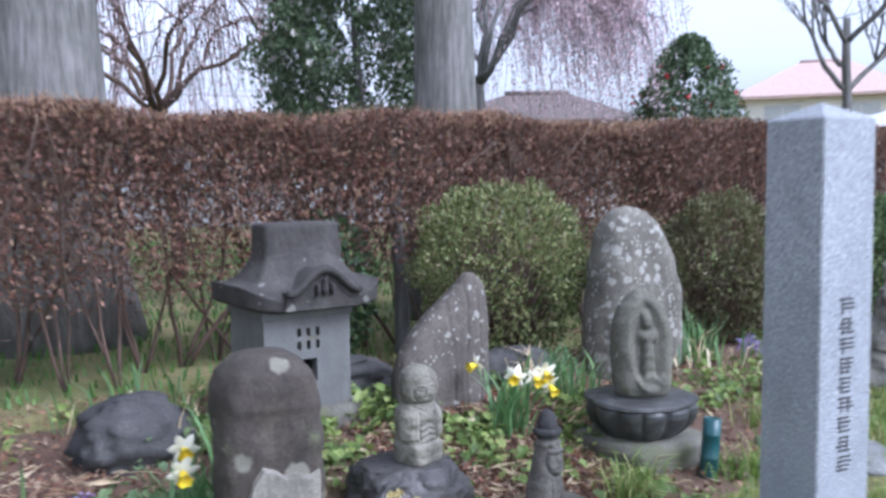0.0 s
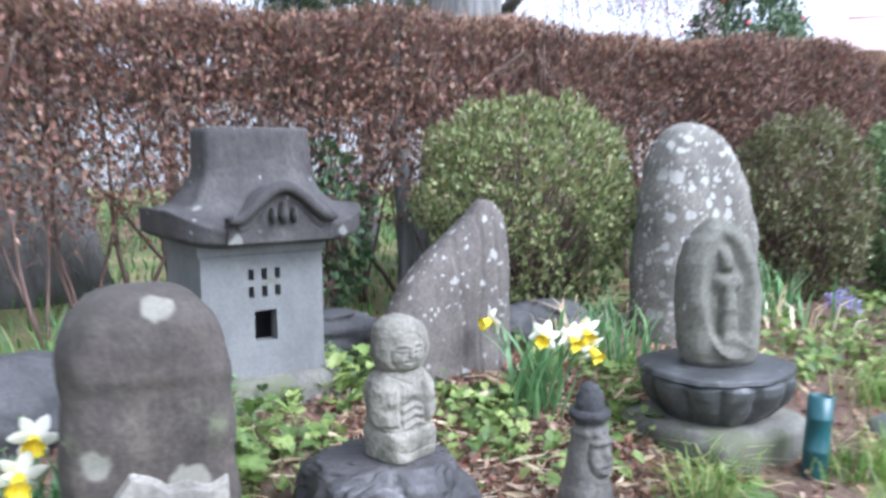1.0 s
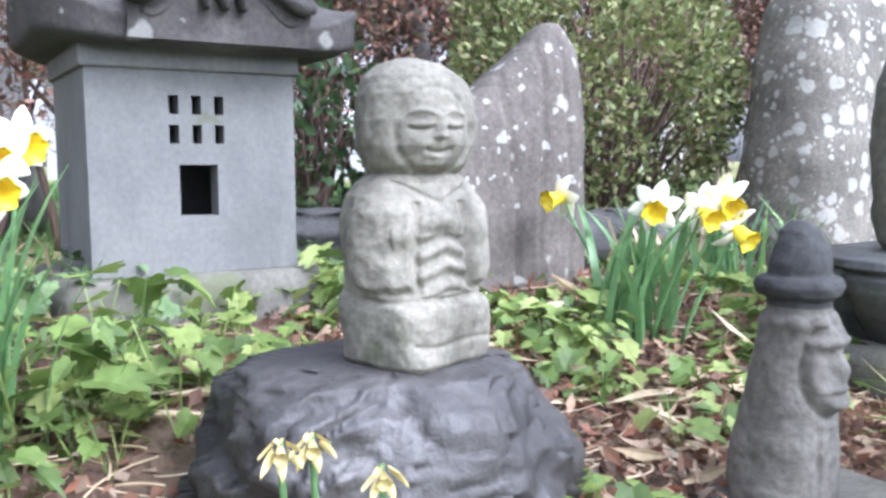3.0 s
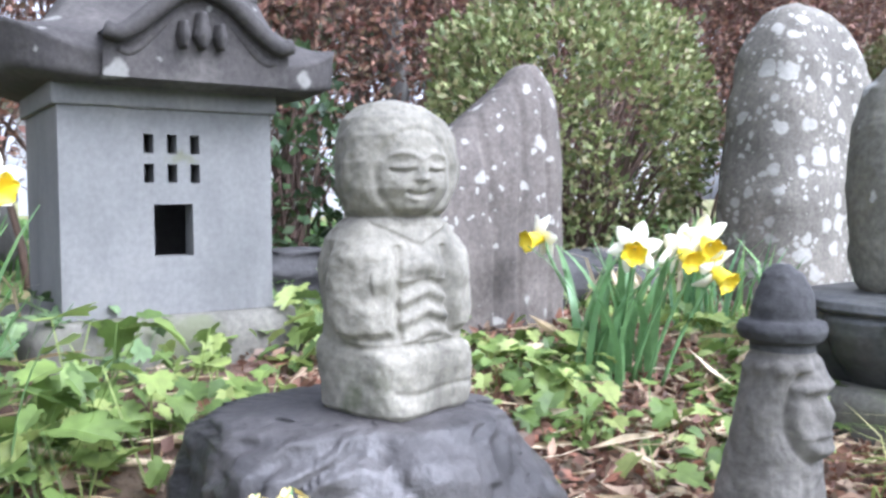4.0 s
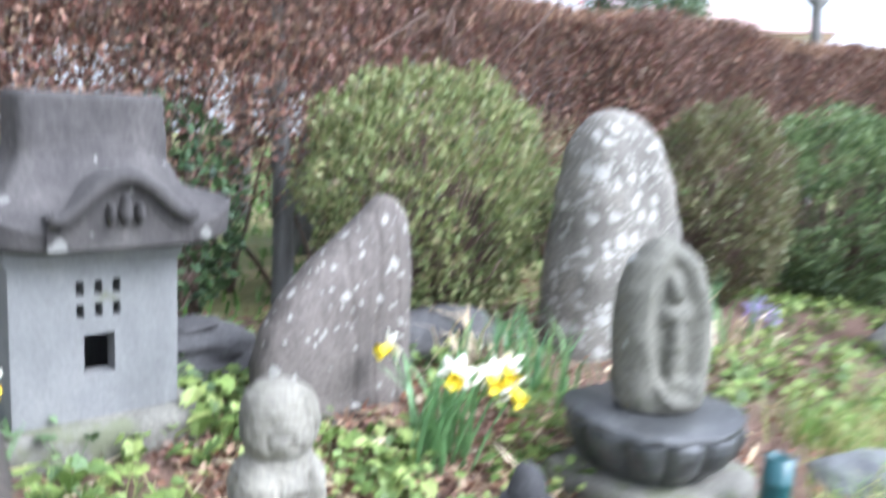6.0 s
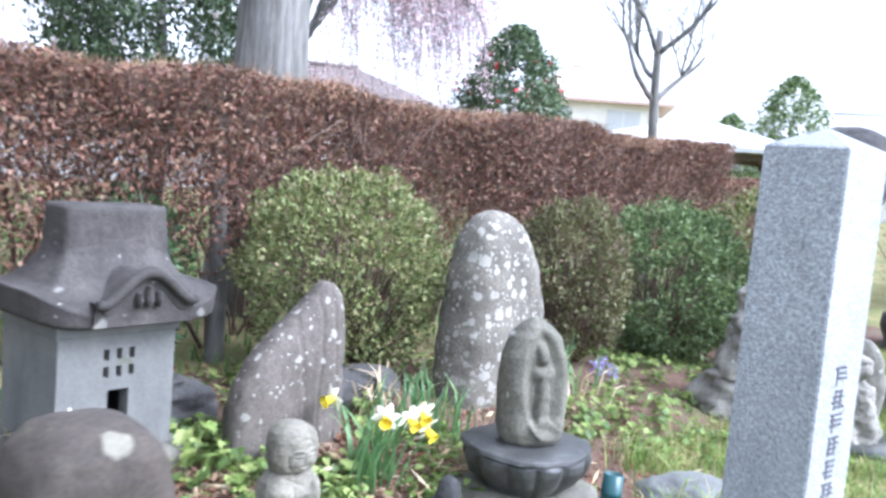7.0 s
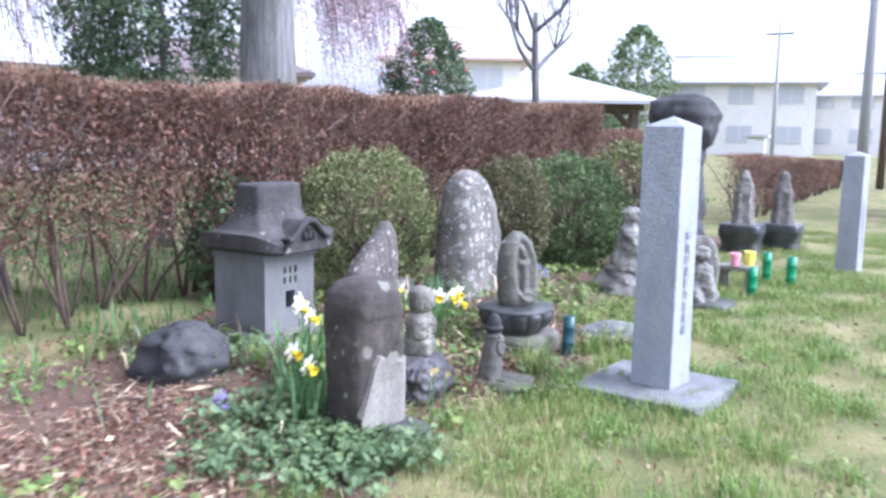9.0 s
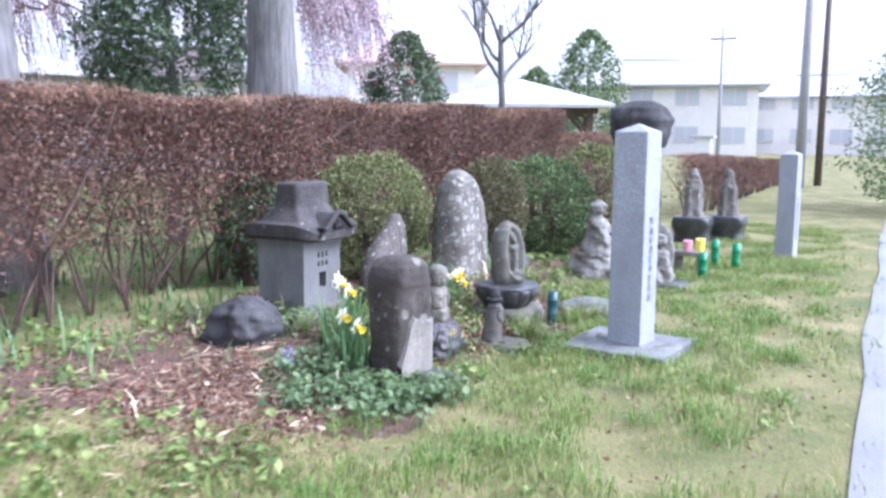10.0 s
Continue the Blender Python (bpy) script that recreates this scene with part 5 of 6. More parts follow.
def build_relief():
    """Oval stone with a hollowed niche and a plain standing shape, on a black lotus pedestal and a base stone."""
    x, y = -2.46, 2.95
    z = float(ground_z(x, y))
    thing("base_stone", (x, y, z), "pale rough base stone under the black pedestal", "stone base", data=lofted("base_stone", [(-0.06, 0.23, 0.24, 0, 0), (0.06, 0.225, 0.235, 0, 0), (0.085, 0.20, 0.21, 0, 0)], 12, 56, 5, 0.02, 6, 4, None, M_BASE))
    def petals(a, zz, v):
        t = (zz - 0.02) / 0.13
        bulge = np.abs(np.cos(6 * a)) ** 0.6
        return (0.027 * bulge - 0.018) * np.clip(1.2 - np.abs(t - 0.5) * 1.4, 0, 1)
    ped = thing("lotus_pedestal", (x, y, z + 0.08), "shiny black carved lotus pedestal", "pedestal")
    part("bowl", lofted("bowl", [(0.0, 0.138, 0.147, 0, 0), (0.02, 0.161, 0.170, 0, 0), (0.06, 0.198, 0.207, 0, 0), (0.105, 0.216, 0.225, 0, 0), (0.13, 0.218, 0.228, 0, 0), (0.15, 0.207, 0.216, 0, 0)], 40, 120, 2.3, 0.004, 12, 5, petals, M_LOTUS), parent=ped)
    part("rim", lofted("rim", [(0.14, 0.212, 0.221, 0, 0), (0.148, 0.225, 0.236, 0, 0), (0.162, 0.221, 0.230, 0, 0), (0.172, 0.184, 0.193, 0, 0)], 20, 96, 2.5, 0.016, 11, 6, None, M_LOTUS), parent=ped, label="worn flat rim")
    rings = [(0.0, 0.08, 0.100, 0, 0), (0.02, 0.092, 0.112, 0, 0), (0.07, 0.096, 0.126, 0, 0), (0.2, 0.090, 0.132, -0.004, 0), (0.32, 0.080, 0.122, -0.012, 0), (0.39, 0.064, 0.096, -0.018, 0), (0.43, 0.040, 0.058, -0.022, 0), (0.455, 0.014, 0.022, -0.024, 0)]
    def niche(a, zz, v):
        yy = v[:, 1]
        fr = (np.cos(a) > 0.1)
        d = np.sqrt((yy / 0.086) ** 2 + ((zz - 0.225) / 0.195) ** 2)
        hollow = -0.030 * (1 - ramp(d, 0.80, 1.02)) * fr
        g = lambda yc, zc, sy, sz: np.exp(-(np.abs((yy - yc) / sy)) ** 3 - (np.abs((zz - zc) / sz)) ** 3)
        robe = np.clip(0.85 - np.abs(yy) / (0.040 + 0.10 * np.clip(0.26 - zz, 0, 1)), 0, 0.5) * 2 * np.clip((0.29 - zz) / 0.025, 0, 1) * (zz > 0.03)
        figure = np.maximum.reduce([robe, 1.05 * g(0, 0.325, 0.026, 0.036), 0.95 * g(0, 0.262, 0.052, 0.026), 1.15 * g(0, 0.222, 0.022, 0.024), 1.1 * g(0.012, 0.075, 0.062, 0.030)])
        folds = 0.003 * np.sin(140 * (zz + 0.5 * np.abs(yy))) * (robe > 0.3) * (zz < 0.2)
        return hollow + (0.033 * figure + folds) * fr * (d < 0.98)
    thing("relief_stone", (x, y, z + 0.245), "oval olive-grey stone with a hollowed relief niche", "statue", data=lofted("relief_stone", rings, 120, 140, 2.7, 0.006, 12, 7, niche, M_RELIEF), turn=-25)


build_relief()


def build_vase(x, y, height, radius, material, label, tilt=0.0):
    """Bamboo-shaped plastic flower tube with two node rings and an open top."""
    z = float(ground_z(x, y))
    v = thing("flower_tube", (x, y, z), label, "flower vase", "plastic flower tubes")
    r = radius
    bm = bmesh.new()
    prof = [(r, -0.05), (r, 0.3 * height), (r * 1.08, 0.32 * height), (r, 0.34 * height), (r, 0.7 * height), (r * 1.08, 0.72 * height), (r, 0.74 * height), (r, height), (r * 0.86, height), (r * 0.86, height * 0.6), (0.001, height * 0.6)]
    loops = []
    for q, zz in prof:
        loops.append([bm.verts.new((q * math.cos(6.2832 * k / 20), q * math.sin(6.2832 * k / 20), zz)) for k in range(20)])
    for a, b in zip(loops, loops[1:]):
        for k in range(20):
            f = bm.faces.new((a[k], a[(k + 1) % 20], b[(k + 1) % 20], b[k]))
            f.smooth = True
    part("tube", bm, material, v)
    v.matrix_world = pose(x, y, z, tilt, 0, 0)
    return v


build_vase(-2.13, 2.98, 0.235, 0.036, M_VASE_DARK, "dark teal bamboo-shaped flower tube stuck in the ground", -6)
build_vase(-2.66, 3.32, 0.24, 0.032, M_VASE, "bright green flower tube behind the pedestal")
build_vase(-1.6, 5.75, 0.25, 0.04, M_VASE, "bright green flower tube stuck in the verge")
build_vase(-1.62, 6.5, 0.28, 0.04, M_VASE, "bright green flower tube stuck in the verge")
build_vase(-1.4, 6.45, 0.28, 0.042, M_VASE, "bright green flower tube stuck in the verge")


def build_loose_rocks():
    for x, y, d, w, h, seed, mat, label in (
        (-3.72, 2.22, 0.14, 0.22, 0.19, 1, M_DARK_STATUE, "low dark rock between the shrine and the slab"),
        (-3.5, 3.05, 0.12, 0.3, 0.16, 2, M_DARK_STATUE, "low black edging rock behind the daffodils"),
        (-3.3, 1.03, 0.17, 0.2, 0.25, 3, M_DARK_STATUE, "leaning dark wedge-shaped rock in the bed"),
        (-2.0, 3.62, 0.27, 0.2, 0.10, 4, M_GRANITE_OLD, "flat grey stepping stone beside the pedestal"),
        (-2.47, 5.07, 0.22, 0.22, 0.28, 5, M_FAR_STONE, "rough boulder base under a seated statue"),
    ):
        z = float(ground_z(x, y))
        rings = [(-0.06, d, w, 0, 0), (0.3 * h, d * 1.05, w * 1.03, 0, 0), (0.7 * h, d * 0.85, w * 0.85, 0, 0), (0.93 * h, d * 0.5, w * 0.55, 0, 0), (h, d * 0.2, w * 0.2, 0, 0)]
        thing("garden_rock", (x, y, z), label, "rock", data=lofted("garden_rock", rings, 24, 48, 2.8, 0.085 * min(1, h / 0.2), 7, seed * 3.1, lambda a, zz, v: np.array([0.05 * (round(fbm(p, 3.5, seed) * 4) / 4 - fbm(p, 3.5, seed)) for p in v]), mat))


build_loose_rocks()


# ---------------------------------------------------------------- daffodils
def build_daffodil(base, head, facing, seed, wilted=False):
    """One daffodil: arching stalk, six white petals, ruffled yellow trumpet with an open mouth."""
    base, head, f = Vector(base), Vector(head), Vector(facing).normalized()
    d = thing("daffodil", tuple(base), "wilted cream daffodil on a bent stalk" if wilted else "daffodil with white petals and a yellow trumpet", "flower", "daffodils")
    h = head - base
    t = np.linspace(0, 1, 10)
    pts = np.array([(h * q + Vector((0, 0, 0.03 * math.sin(math.pi * q) * (1 - q)))) for q in t])
    pts[-1] = np.array(h - f * 0.012)
    part("stalk", tubes("stalk", [pts], [np.linspace(0.0042, 0.003, 10)], 6, M_DAFF_LEAF), parent=d)
    rot = f.to_track_quat("Z", "Y").to_matrix().to_4x4()
    m = Matrix.Translation(h) @ rot
    k = 0.34 if wilted else 1.2
    for i in range(6):
        a = i * math.pi / 3 + 0.2 * seed
        L, w = 0.038 * k, 0.0125 * k
        V = []
        for u in np.linspace(0, 1, 6):
            ww = w * math.sin(math.pi * (0.12 + 0.86 * u)) ** 0.8
            z = k * ((0.010 if i % 2 else 0.006) * math.sin(2.2 * u + seed + i) - 0.005 * u * u) + (0.02 * u if wilted else 0)
            r = 0.006 + L * u
            for s in (-1, 0, 1):
                V.append(m @ Vector((r * math.cos(a) - s * ww * math.sin(a), r * math.sin(a) + s * ww * math.cos(a), z - 0.004 * abs(s))))
        F = [[3 * q + c, 3 * q + c + 1, 3 * q + c + 4, 3 * q + c + 3] for q in range(5) for c in range(2)]
        part("petal", mesh_of("petal", [tuple(v) for v in V], F, M_WILT if wilted else M_PETAL, True), parent=d)
    V, F = [], []
    for q, (r, z) in enumerate(((0.007, -0.004), (0.011, 0.006), (0.0125, 0.018), (0.014, 0.028), (0.0195, 0.034), (0.0175, 0.032), (0.012, 0.026), (0.010, 0.010), (0.001, 0.006))):
        for c in range(18):
            a = c * math.pi / 9
            rr = (r + (0.0022 * math.sin(6 * a) if q in (4, 5) else 0)) * k
            V.append(tuple(m @ Vector((rr * math.cos(a), rr * math.sin(a), z * k))))
    for q in range(8):
        for c in range(18):
            F.append([q * 18 + c, q * 18 + (c + 1) % 18, (q + 1) * 18 + (c + 1) % 18, (q + 1) * 18 + c])
    part("trumpet", mesh_of("trumpet", V, F, M_WILT if wilted else M_TRUMPET, True), parent=d)


def build_daffodil_leaves(x, y, n, spread, height, seed, label):
    rng = np.random.default_rng(seed)
    z = float(ground_z(x, y))
    clump = thing("daffodil_clump", (x, y, z), label, "plant", "daffodil clumps")
    for _ in range(n):
        b = rng.normal(0, spread * 0.3, 2)
        az, ln, h = rng.uniform(0, 6.28), rng.uniform(0.1, 0.62), height * rng.uniform(0.65, 1.1)
        dx, dy = math.cos(az), math.sin(az)
        V = []
        for u in np.linspace(0, 1, 9):
            w = 0.0095 * (1 - u ** 4) * (0.75 + 0.25 * u) + 0.0008
            r = ln * h * u ** 2.2 * 0.8
            zz = h * (u - 0.25 * ln * u ** 3)
            for s in (-1, 0, 1):
                V.append((b[0] + dx * r - dy * s * w, b[1] + dy * r + dx * s * w, zz - 0.03 * (u == 0) - 0.002 * (s == 0)))
        F = [[3 * q + c, 3 * q + c + 1, 3 * q + c + 4, 3 * q + c + 3] for q in range(8) for c in range(2)]
        part("leaf", mesh_of("leaf", V, F, M_DAFF_LEAF, True), parent=clump)


build_daffodil_leaves(-2.83, 2.50, 34, 0.17, 0.285, 61, "clump of upright strap-leaved daffodils beside the standing slab")
for k, (hx, hy, hz, face) in enumerate(((-3.0, 2.467, 0.405, (-0.05, -1.0, -0.2)), (-2.75, 2.486, 0.392, (0.65, -0.7, -0.18)), (-2.70, 2.56, 0.385, (0.75, -0.2, -0.35)), (-2.68, 2.60, 0.405, (0.7, -0.35, -0.35)), (-2.66, 2.605, 0.350, (0.76, 0.0, -0.5)))):
    build_daffodil((-2.84 + 0.03 * k, 2.49 + 0.01 * k, 0.13), (hx, hy, hz), face, k)
build_daffodil_leaves(-2.56, 1.03, 40, 0.2, 0.33, 62, "daffodil clump with blue-green strap leaves behind the stele")
build_daffodil_leaves(-2.80, 1.28, 30, 0.2, 0.36, 63, "daffodil clump with blue-green strap leaves behind the stele")
for k, (bx, by, hx, hy, hz, face) in enumerate(((-2.85, 1.38, -2.915, 1.42, 0.51, (0.8, 0.3, -0.2)), (-2.84, 1.37, -2.86, 1.385, 0.49, (0.9, 0.1, -0.25)), (-2.82, 1.36, -2.80, 1.375, 0.455, (0.9, 0.2, -0.3)), (-2.56, 1.02, -2.59, 1.0, 0.395, (0.9, -0.2, -0.2)), (-2.52, 1.0, -2.47, 0.955, 0.362, (0.9, -0.2, -0.35)))):
    build_daffodil((bx, by, float(ground_z(bx, by)) - 0.01), (hx, hy, hz), face, k + 7)
for k, (hx, hy, hz) in enumerate(((-2.205, 1.52, 0.254), (-2.20, 1.545, 0.256), (-2.165, 1.59, 0.232))):
    build_daffodil((hx - 0.03, hy + 0.02, float(ground_z(hx, hy)) - 0.01), (hx, hy, hz), (0.8, -0.3, -0.4), k + 3, True)


def build_bed_bits():
    """Single pieces lying in the bed: a bamboo stalk, curled leaves, and a few violet flower spikes."""
    t = np.linspace(0, 1, 8)[:, None]
    for a, b in (((-3.05, 1.98), (-2.82, 2.16)), ((-2.95, 1.35), (-2.72, 1.62)), ((-2.7, 0.35), (-2.4, 0.62))):
        a, b = np.array(a), np.array(b)
        xy = a + (b - a) * t
        p = np.column_stack([xy, ground_z(xy[:, 0], xy[:, 1]) + 0.022]) + 0.004 * np.sin(7 * t)
        thing("dead_stalk", tuple(p[0]), "pale dead bamboo stalk lying on the litter", "stalk", "dead stalks", data=tubes("dead_stalk", [p - p[0]], [np.linspace(0.008, 0.005, 8)], 7, M_STRAW))
    for x, y, size, turn, mat, label in ((-2.74, 2.32, 0.085, 20, M_LITTER, "curled red-brown dead leaf on the soil"), (-2.62, 2.42, 0.10, 80, M_STRAW, "pale flat dead leaf on the soil"), (-2.55, 2.5, 0.09, 140, M_STRAW, "pale flat dead leaf on the soil"), (-2.28, 1.98, 0.08, 200, M_LITTER, "curled red-brown dead leaf on the soil"), (-2.45, 2.15, 0.07, 250, M_LITTER, "curled red-brown dead leaf on the soil"), (-2.7, 1.3, 0.09, 300, M_STRAW, "pale flat dead leaf on the soil")):
        V, F = [], []
        for q in range(8):
            u = q / 7
            w = 0.3 * size * math.sin(math.pi * (0.06 + 0.9 * u)) ** 0.8
            z = 0.014 + 0.03 * size / 0.09 * (u - 0.4) ** 2 * (3 if mat is M_LITTER else 1)
            for c in (-1, -0.4, 0.4, 1):
                V.append((size * (u - 0.5), w * c, z + 0.35 * w * c * c))
            if q:
                F += [[4 * q - 4 + c, 4 * q - 3 + c, 4 * q + 1 + c, 4 * q + c] for c in range(3)]
        thing("dead_leaf", (x, y, float(ground_z(x, y))), label, "dead leaf", "single dead leaves", data=mesh_of("dead_leaf", V, F, mat, True), turn=turn)
    rng = np.random.default_rng(77)
    violet = leaf_mat("violet_floret", [(0.22, 0.16, 0.42), (0.34, 0.26, 0.55), (0.42, 0.36, 0.62)])
    for x, y in ((-3.0, 4.42), (-2.95, 4.5), (-3.05, 4.56), (-2.75, 0.72)):
        z = float(ground_z(x, y))
        f = thing("violet_flower", (x, y, z), "small violet flower spike among green leaves", "flower", "violet flower spikes")
        part("stalk", tubes("stalk", [np.array([(0, 0, -0.02), (0.004, 0, 0.06), (0.006, 0.003, 0.15)])], [[0.004, 0.004, 0.003]], 6, M_DAFF_LEAF), parent=f)
        P = np.column_stack([rng.normal(0, 0.012, (70, 2)), rng.uniform(0.08, 0.165, 70)])
        tagged(part("floret_spike", leaves("floret_spike", P, np.column_stack([P[:, :2] * 60, rng.normal(0, 0.4, 70)]), 0.016, 0.010, 0.2, violet, rng), parent=f), kind="stuff")


build_bed_bits()


# ---------------------------------------------------------------- farther statues along the verge
def build_far_statues():
    def seated(name, x, y, h, w, label, seed, mat, base=0.12):
        z = float(ground_z(x, y)) + base
        rings = [(0, w * 0.8, w, 0, 0), (0.12 * h, w * 0.85, w * 1.05, 0, 0), (0.3 * h, w * 0.7, w * 0.85, 0, 0), (0.5 * h, w * 0.58, w * 0.76, 0, 0), (0.62 * h, w * 0.5, w * 0.72, 0, 0), (0.68 * h, w * 0.36, w * 0.44, 0, 0), (0.72 * h, w * 0.34, w * 0.36, 0, 0), (0.8 * h, w * 0.44, w * 0.44, 0, 0), (0.9 * h, w * 0.42, w * 0.42, 0, 0), (0.97 * h, w * 0.25, w * 0.25, 0, 0), (h, w * 0.08, w * 0.08, 0, 0)]
        thing(name, (x, y, z), label, "statue", data=lofted(name, rings, 64, 64, 2.5, 0.04, 9, seed, lambda a, zz, v: 0.1 * w * np.sin(3 * a + 9 * zz / h) * (zz < 0.55 * h), mat))
    def standing(x, y, z, h, w, label, seed, mat):
        rings = [(0, w * 0.7, w, 0, 0), (0.08 * h, w * 0.62, w * 0.9, 0, 0), (0.35 * h, w * 0.55, w * 0.82, 0, 0), (0.62 * h, w * 0.5, w * 0.8, 0, 0), (0.74 * h, w * 0.42, w * 0.6, 0, 0), (0.79 * h, w * 0.36, w * 0.46, 0, 0), (0.86 * h, w * 0.40, w * 0.47, 0, 0), (0.94 * h, w * 0.3, w * 0.34, 0, 0), (h, w * 0.06, w * 0.06, 0, 0)]
        thing("standing_statue", (x, y, z), label, "statue", data=lofted("standing_statue", rings, 60, 56, 2.6, 0.014, 12, seed, lambda a, zz, v: 0.05 * w * np.sin(7 * a) * (zz < 0.6 * h), mat), turn=-60)
    def plinth(x, y, s, h, label, mat):
        z = float(ground_z(x, y))
        thing("stone_plinth", (x, y, z), label, "plinth", data=lofted("stone_plinth", [(-0.04, s, s, 0, 0), (0.3 * h, s * 0.95, s * 0.95, 0, 0), (0.7 * h, s * 1.12, s * 1.12, 0, 0), (h, s * 1.05, s * 1.05, 0, 0)], 16, 48, 5, 0.015, 8, 3, None, mat))
    seated("seated_statue", -2.45, 5.07, 0.52, 0.17, "small seated stone statue with white lichen on a boulder", 1.0, M_FAR_STONE, 0.22)
    seated("seated_statue", -1.88, 5.12, 0.44, 0.15, "small seated stone statue before an arched backing stone", 2.0, M_FAR_STONE, 0.03)
    thing("arched_stone", (-1.93, 5.30, 0.02), "arched pale backing stone behind a seated statue", "standing stone", data=lofted("arched_stone", [(-0.04, 0.05, 0.13, 0, 0), (0.3, 0.05, 0.15, 0, 0), (0.42, 0.045, 0.135, 0, 0), (0.50, 0.04, 0.09, 0, 0), (0.53, 0.02, 0.04, 0, 0)], 30, 56, 2.6, 0.02, 9, 4, lambda a, zz, v: -0.02 * np.maximum(0, np.cos(a)) ** 4 * (zz > 0.05), M_FAR_STONE), turn=-62)
    thing("foot_slab", (-1.85, 5.14, 0.02), "flat dark slab under a seated statue", "stone slab", data=lofted("foot_slab", [(-0.03, 0.24, 0.22, 0, 0), (0.02, 0.24, 0.22, 0, 0), (0.035, 0.22, 0.2, 0, 0)], 8, 40, 4, 0.012, 7, 2, None, M_LOTUS))
    for x, y in ((-2.3, 8.7), (-1.95, 9.2)):
        plinth(x, y, 0.22, 0.32, "black stone lotus plinth under a standing statue", M_LOTUS)
        standing(x, y, float(ground_z(x, y)) + 0.31, 0.64, 0.14, "narrow standing stone statue on a black plinth", x * 3, M_FAR_STONE if x < -2.1 else M_FIGURE)
    plinth(-2.45, 6.35, 0.3, 0.3, "broad stone plinth under the tall statue", M_FAR_STONE)
    z = float(ground_z(-2.4, 6.35)) + 0.28
    rings = [(0, 0.22, 0.26, 0, 0), (0.4, 0.21, 0.26, 0, 0), (0.75, 0.22, 0.28, 0, 0), (0.92, 0.2, 0.24, 0, 0), (0.98, 0.24, 0.27, 0, 0), (1.1, 0.29, 0.305, 0, 0), (1.25, 0.30, 0.315, 0, 0), (1.36, 0.26, 0.28, 0, 0), (1.42, 0.14, 0.16, 0, 0), (1.44, 0.05, 0.06, 0, 0)]
    thing("tall_statue", (-2.42, 6.35, z), "tall dark statue with a broad rounded head", "statue", data=lofted("tall_statue", rings, 60, 64, 2.3, 0.05, 5, 12, lambda a, zz, v: 0.035 * np.cos(2 * a + 0.6) * (zz > 0.95), M_DARK_STATUE))
    # small offering table with two cups
    z = float(ground_z(-1.77, 5.98))
    tb = thing("offering_table", (-1.77, 5.98, z), "low pale stone offering table on the verge", "table")
    part("top", box_bm(-0.16, 0.16, -0.11, 0.11, 0.2, 0.24, 0.006), M_PALE, tb)
    for sx in (-0.11, 0.11):
        part("leg", box_bm(sx - 0.03, sx + 0.03, -0.07, 0.07, -0.03, 0.2, 0.006), M_PALE, tb)
    for dx, dy, mat, label, hh in ((-0.02, -0.04, M_PINK_CUP, "pink cup on the offering table", 0.11), (0.09, 0.02, M_YELLOW_CUP, "yellow cup on the offering table", 0.13)):
        thing("cup", (-1.77 + dx, 5.98 + dy, z + 0.24), label, "cup", data=lofted("cup", [(0, 0.036, 0.036, 0, 0), (hh - 0.002, 0.05, 0.05, 0, 0), (hh, 0.048, 0.048, 0, 0), (hh - 0.001, 0.044, 0.044, 0, 0), (0.03, 0.034, 0.034, 0, 0)], 20, 24, 2, 0, material=mat))


build_far_statues()


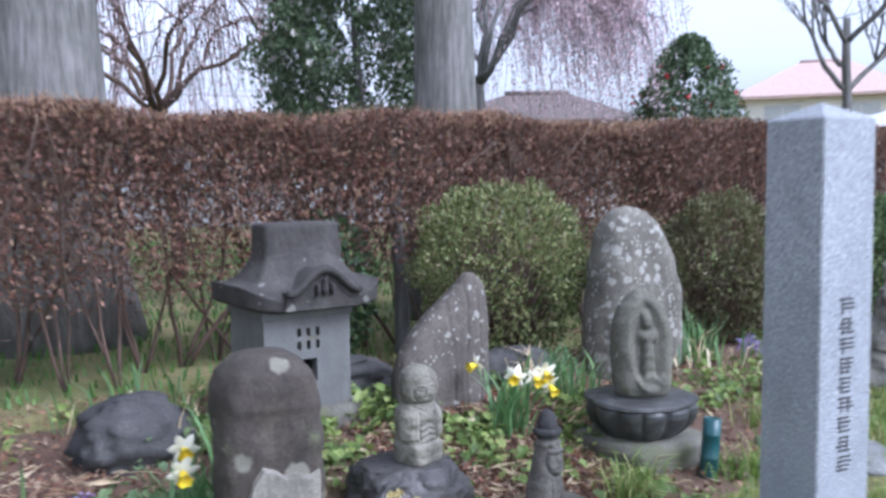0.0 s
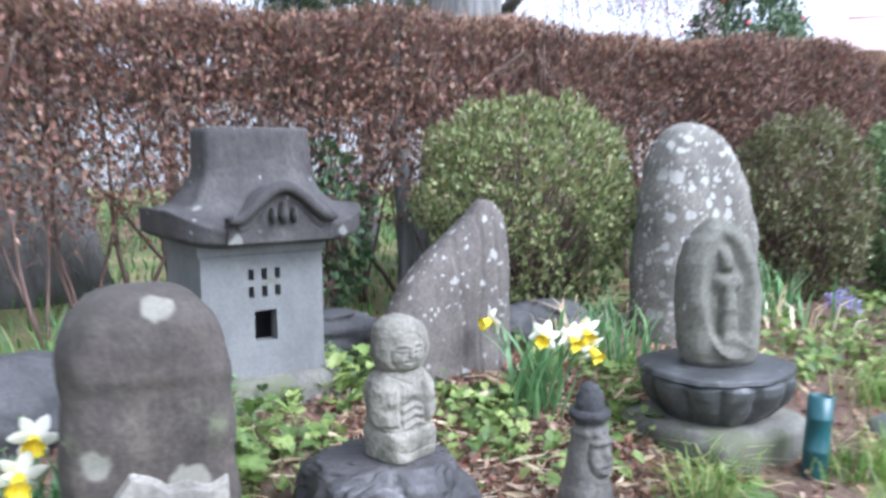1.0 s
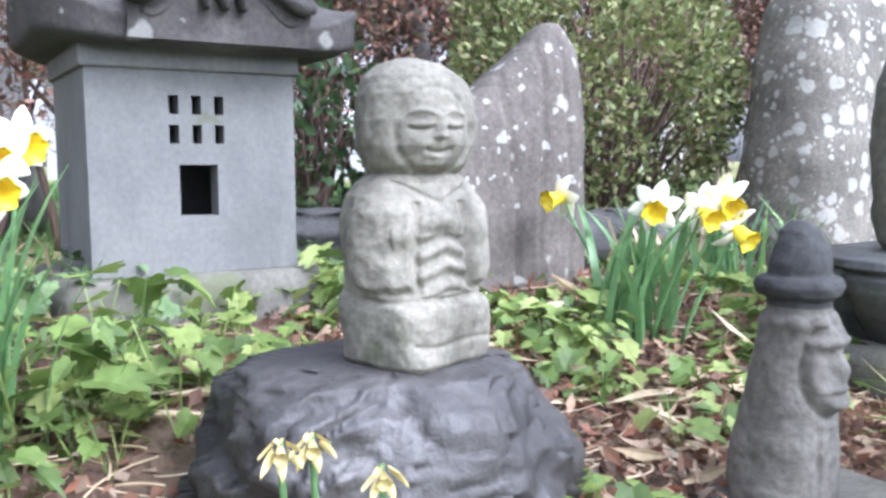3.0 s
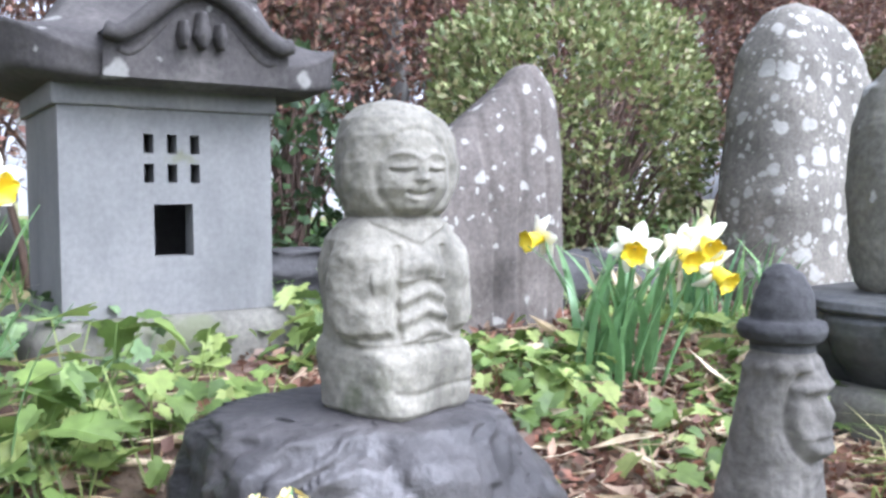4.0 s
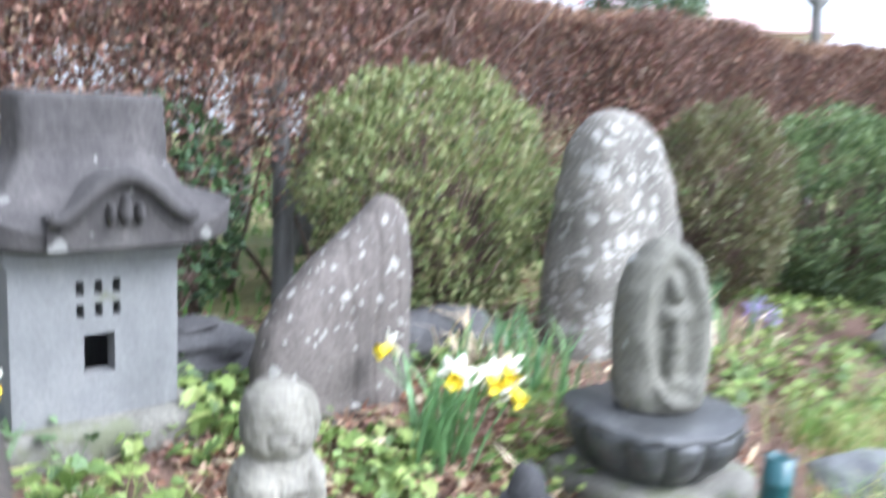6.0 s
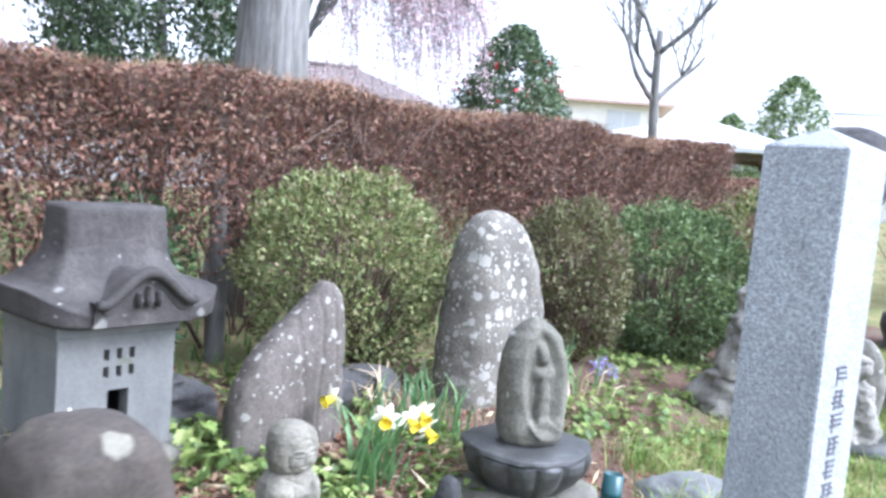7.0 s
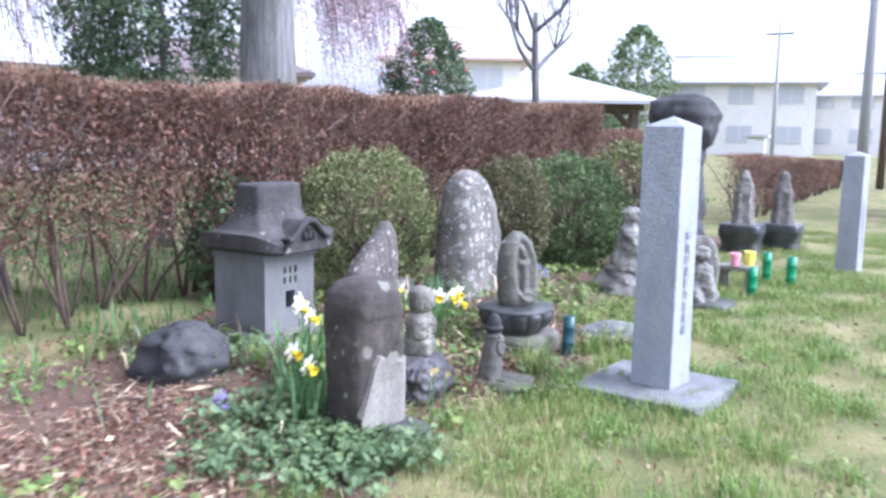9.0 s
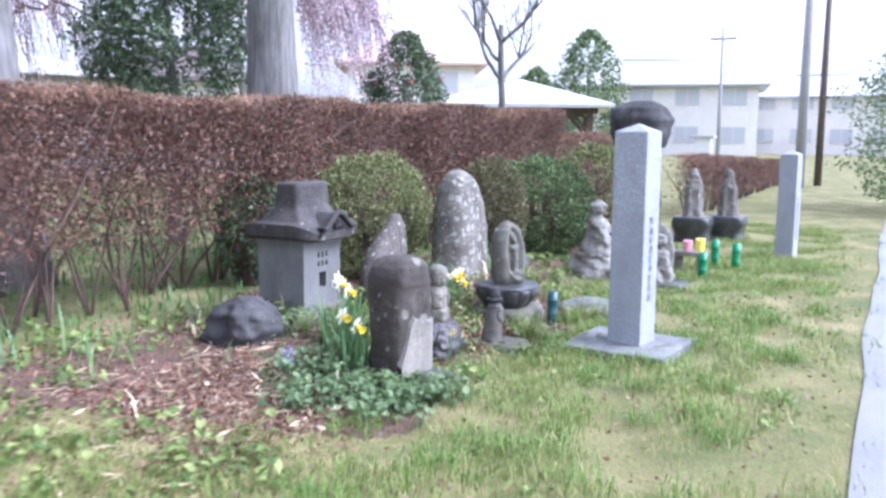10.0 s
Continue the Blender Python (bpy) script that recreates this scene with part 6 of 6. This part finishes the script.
# ---------------------------------------------------------------- distance
def build_house(x, y, w, d, h, roof_h, turn, wall, tile, label, storeys=1):
    """A house: walls with real window recesses, sills and panes, hipped roof with deep eaves."""
    z = float(ground_z(x, y))
    house = thing("house", (x, y, z), label, "house", turn=turn)
    part("wall", box_bm(-w / 2, w / 2, -d / 2, d / 2, -0.3, h, 0.0), wall, house)
    e = 0.7
    bm = bmesh.new()
    lo = [bm.verts.new(v) for v in ((-w / 2 - e, -d / 2 - e, h - 0.05), (w / 2 + e, -d / 2 - e, h - 0.05), (w / 2 + e, d / 2 + e, h - 0.05), (-w / 2 - e, d / 2 + e, h - 0.05))]
    lo2 = [bm.verts.new(v.co + Vector((0, 0, 0.14))) for v in lo]
    r = w / 2 - d / 3
    a, b = bm.verts.new((-r, 0, h + roof_h)), bm.verts.new((r, 0, h + roof_h))
    bm.faces.new(lo[::-1])
    for i in range(4):
        bm.faces.new((lo[i], lo[(i + 1) % 4], lo2[(i + 1) % 4], lo2[i]))
    bm.faces.new((lo2[0], lo2[1], b, a))
    bm.faces.new((lo2[1], lo2[2], b))
    bm.faces.new((lo2[2], lo2[3], a, b))
    bm.faces.new((lo2[3], lo2[0], a))
    roof = part("roof", bm, tile, house)
    part("ridge_cap", tubes("ridge_cap", [np.array([(-r, 0, h + roof_h), (r, 0, h + roof_h)])], [0.12], 8, tile), parent=roof)
    for st in range(storeys):
        zc = 1.5 + 2.7 * st
        for k in range(max(2, int(w // 2.6))):
            xc = -w / 2 + (k + 0.5) * w / max(2, int(w // 2.6))
            for side in (-1, 1):
                yy = side * d / 2
                win = part("window", box_bm(xc - 0.85, xc + 0.85, min(yy, yy + side * 0.06), max(yy, yy + side * 0.06), zc - 0.6, zc + 0.6), M_FRAME, house)
                for px in (-0.42, 0.42):
                    part("pane", box_bm(xc + px - 0.38, xc + px + 0.38, min(yy + side * 0.06, yy + side * 0.075), max(yy + side * 0.06, yy + side * 0.075), zc - 0.54, zc + 0.54), M_GLASS, win)
        for side in (-1, 1):
            xx = side * w / 2
            win = part("window", box_bm(min(xx, xx + side * 0.06), max(xx, xx + side * 0.06), -0.85, 0.85, zc - 0.6, zc + 0.6), M_FRAME, house)
            part("pane", box_bm(min(xx + side * 0.06, xx + side * 0.075), max(xx + side * 0.06, xx + side * 0.075), -0.79, 0.79, zc - 0.54, zc + 0.54), M_GLASS, win)
    return house


build_house(-25.8, 42.8, 7, 7, 5.15, 2.1, 30, M_PLASTER, M_TILE_BROWN, "cream house with a pinkish brown tiled hip roof", 2)
build_house(-23, 20.5, 5.5, 5, 3.0, 1.2, 45, M_PLASTER, M_TILE_DARK, "low house with a dark brown roof behind the cherry trees", 1)
build_house(-16, 66, 13, 9, 5.0, 2.2, 10, M_PLASTER, M_TILE_GREY, "pale two-storey house with grey tiles in the distance", 2)
build_house(-5, 78, 12, 9, 4.6, 2.0, -5, M_PLASTER, M_TILE_GREY, "pale two-storey house with grey tiles in the distance", 2)
build_house(-26, 11.0, 12, 7, 2.9, 1.0, 75, M_POLE, M_TILE_GREY, "low grey-roofed house behind the cherry trees", 1)


def build_pavilion():
    """Open rest pavilion: four timber posts with knee braces under a shallow hipped metal roof."""
    x, y = -9.6, 20.5
    pv = thing("pavilion", (x, y, 0.0), "open timber rest pavilion with a pale low hipped roof", "pavilion", turn=20)
    bm = bmesh.new()
    s, h = 2.5, 2.1
    lo = [bm.verts.new((sx * s, sy * s, h)) for sx, sy in ((-1, -1), (1, -1), (1, 1), (-1, 1))]
    hi = [bm.verts.new((sx * s, sy * s, h + 0.09)) for sx, sy in ((-1, -1), (1, -1), (1, 1), (-1, 1))]
    apex = bm.verts.new((0, 0, h + 0.85))
    bm.faces.new(lo[::-1])
    for i in range(4):
        bm.faces.new((lo[i], lo[(i + 1) % 4], hi[(i + 1) % 4], hi[i]))
        bm.faces.new((hi[i], hi[(i + 1) % 4], apex))
    part("roof", bm, M_METAL_ROOF, pv)
    for sx in (-1, 1):
        for sy in (-1, 1):
            post = part("post", box_bm(sx * 1.9 - 0.08, sx * 1.9 + 0.08, sy * 1.9 - 0.08, sy * 1.9 + 0.08, -0.1, 2.1, 0.01), M_TIMBER, pv)
            part("brace", tubes("brace", [np.array([(sx * 1.9, sy * 1.9, 1.4), (sx * 1.3, sy * 1.9, 2.1)])], [0.05], 6, M_TIMBER), parent=post)
            part("brace", tubes("brace", [np.array([(sx * 1.9, sy * 1.9, 1.4), (sx * 1.9, sy * 1.3, 2.1)])], [0.05], 6, M_TIMBER), parent=post)
    for sx in (-1, 1):
        part("beam", box_bm(sx * 1.9 - 0.06, sx * 1.9 + 0.06, -2.1, 2.1, 1.95, 2.1), M_TIMBER, pv)
        part("beam", box_bm(-2.1, 2.1, sx * 1.9 - 0.06, sx * 1.9 + 0.06, 1.95, 2.1), M_TIMBER, pv)


build_pavilion()


def build_poles():
    for x, y, h, r, mat, label in ((-2.3, 22.8, 8.5, 0.14, M_POLE, "grey concrete utility pole by the lane"), (-1.95, 24.5, 7.0, 0.11, M_TIMBER, "dark timber utility pole by the lane"), (-7.5, 40.0, 6.5, 0.1, M_POLE, "thin grey utility pole in the distance")):
        p = thing("utility_pole", (x, y, 0), label, "utility pole")
        part("shaft", tubes("shaft", [np.array([(0, 0, -0.2), (0, 0, h)])], [[r, r * 0.7]], 14, mat), parent=p)
        part("crossarm", box_bm(-0.6, 0.6, -0.04, 0.04, h - 0.6, h - 0.52), M_TIMBER, p)
    # small white notice box on a post
    n = thing("notice_box", (-6.0, 28.5, 0), "small white roofed notice box on a post", "notice box")
    part("stand", box_bm(-0.05, 0.05, -0.05, 0.05, -0.1, 0.7), M_TIMBER, n)
    part("panel", box_bm(-0.28, 0.28, -0.08, 0.08, 0.7, 1.35, 0.01), plain_mat("white_board", (0.75, 0.75, 0.73), 0.6, 0.04), n)
    part("hood", box_bm(-0.42, 0.42, -0.22, 0.22, 1.35, 1.43, 0.01), M_TILE_GREY, n)


build_poles()
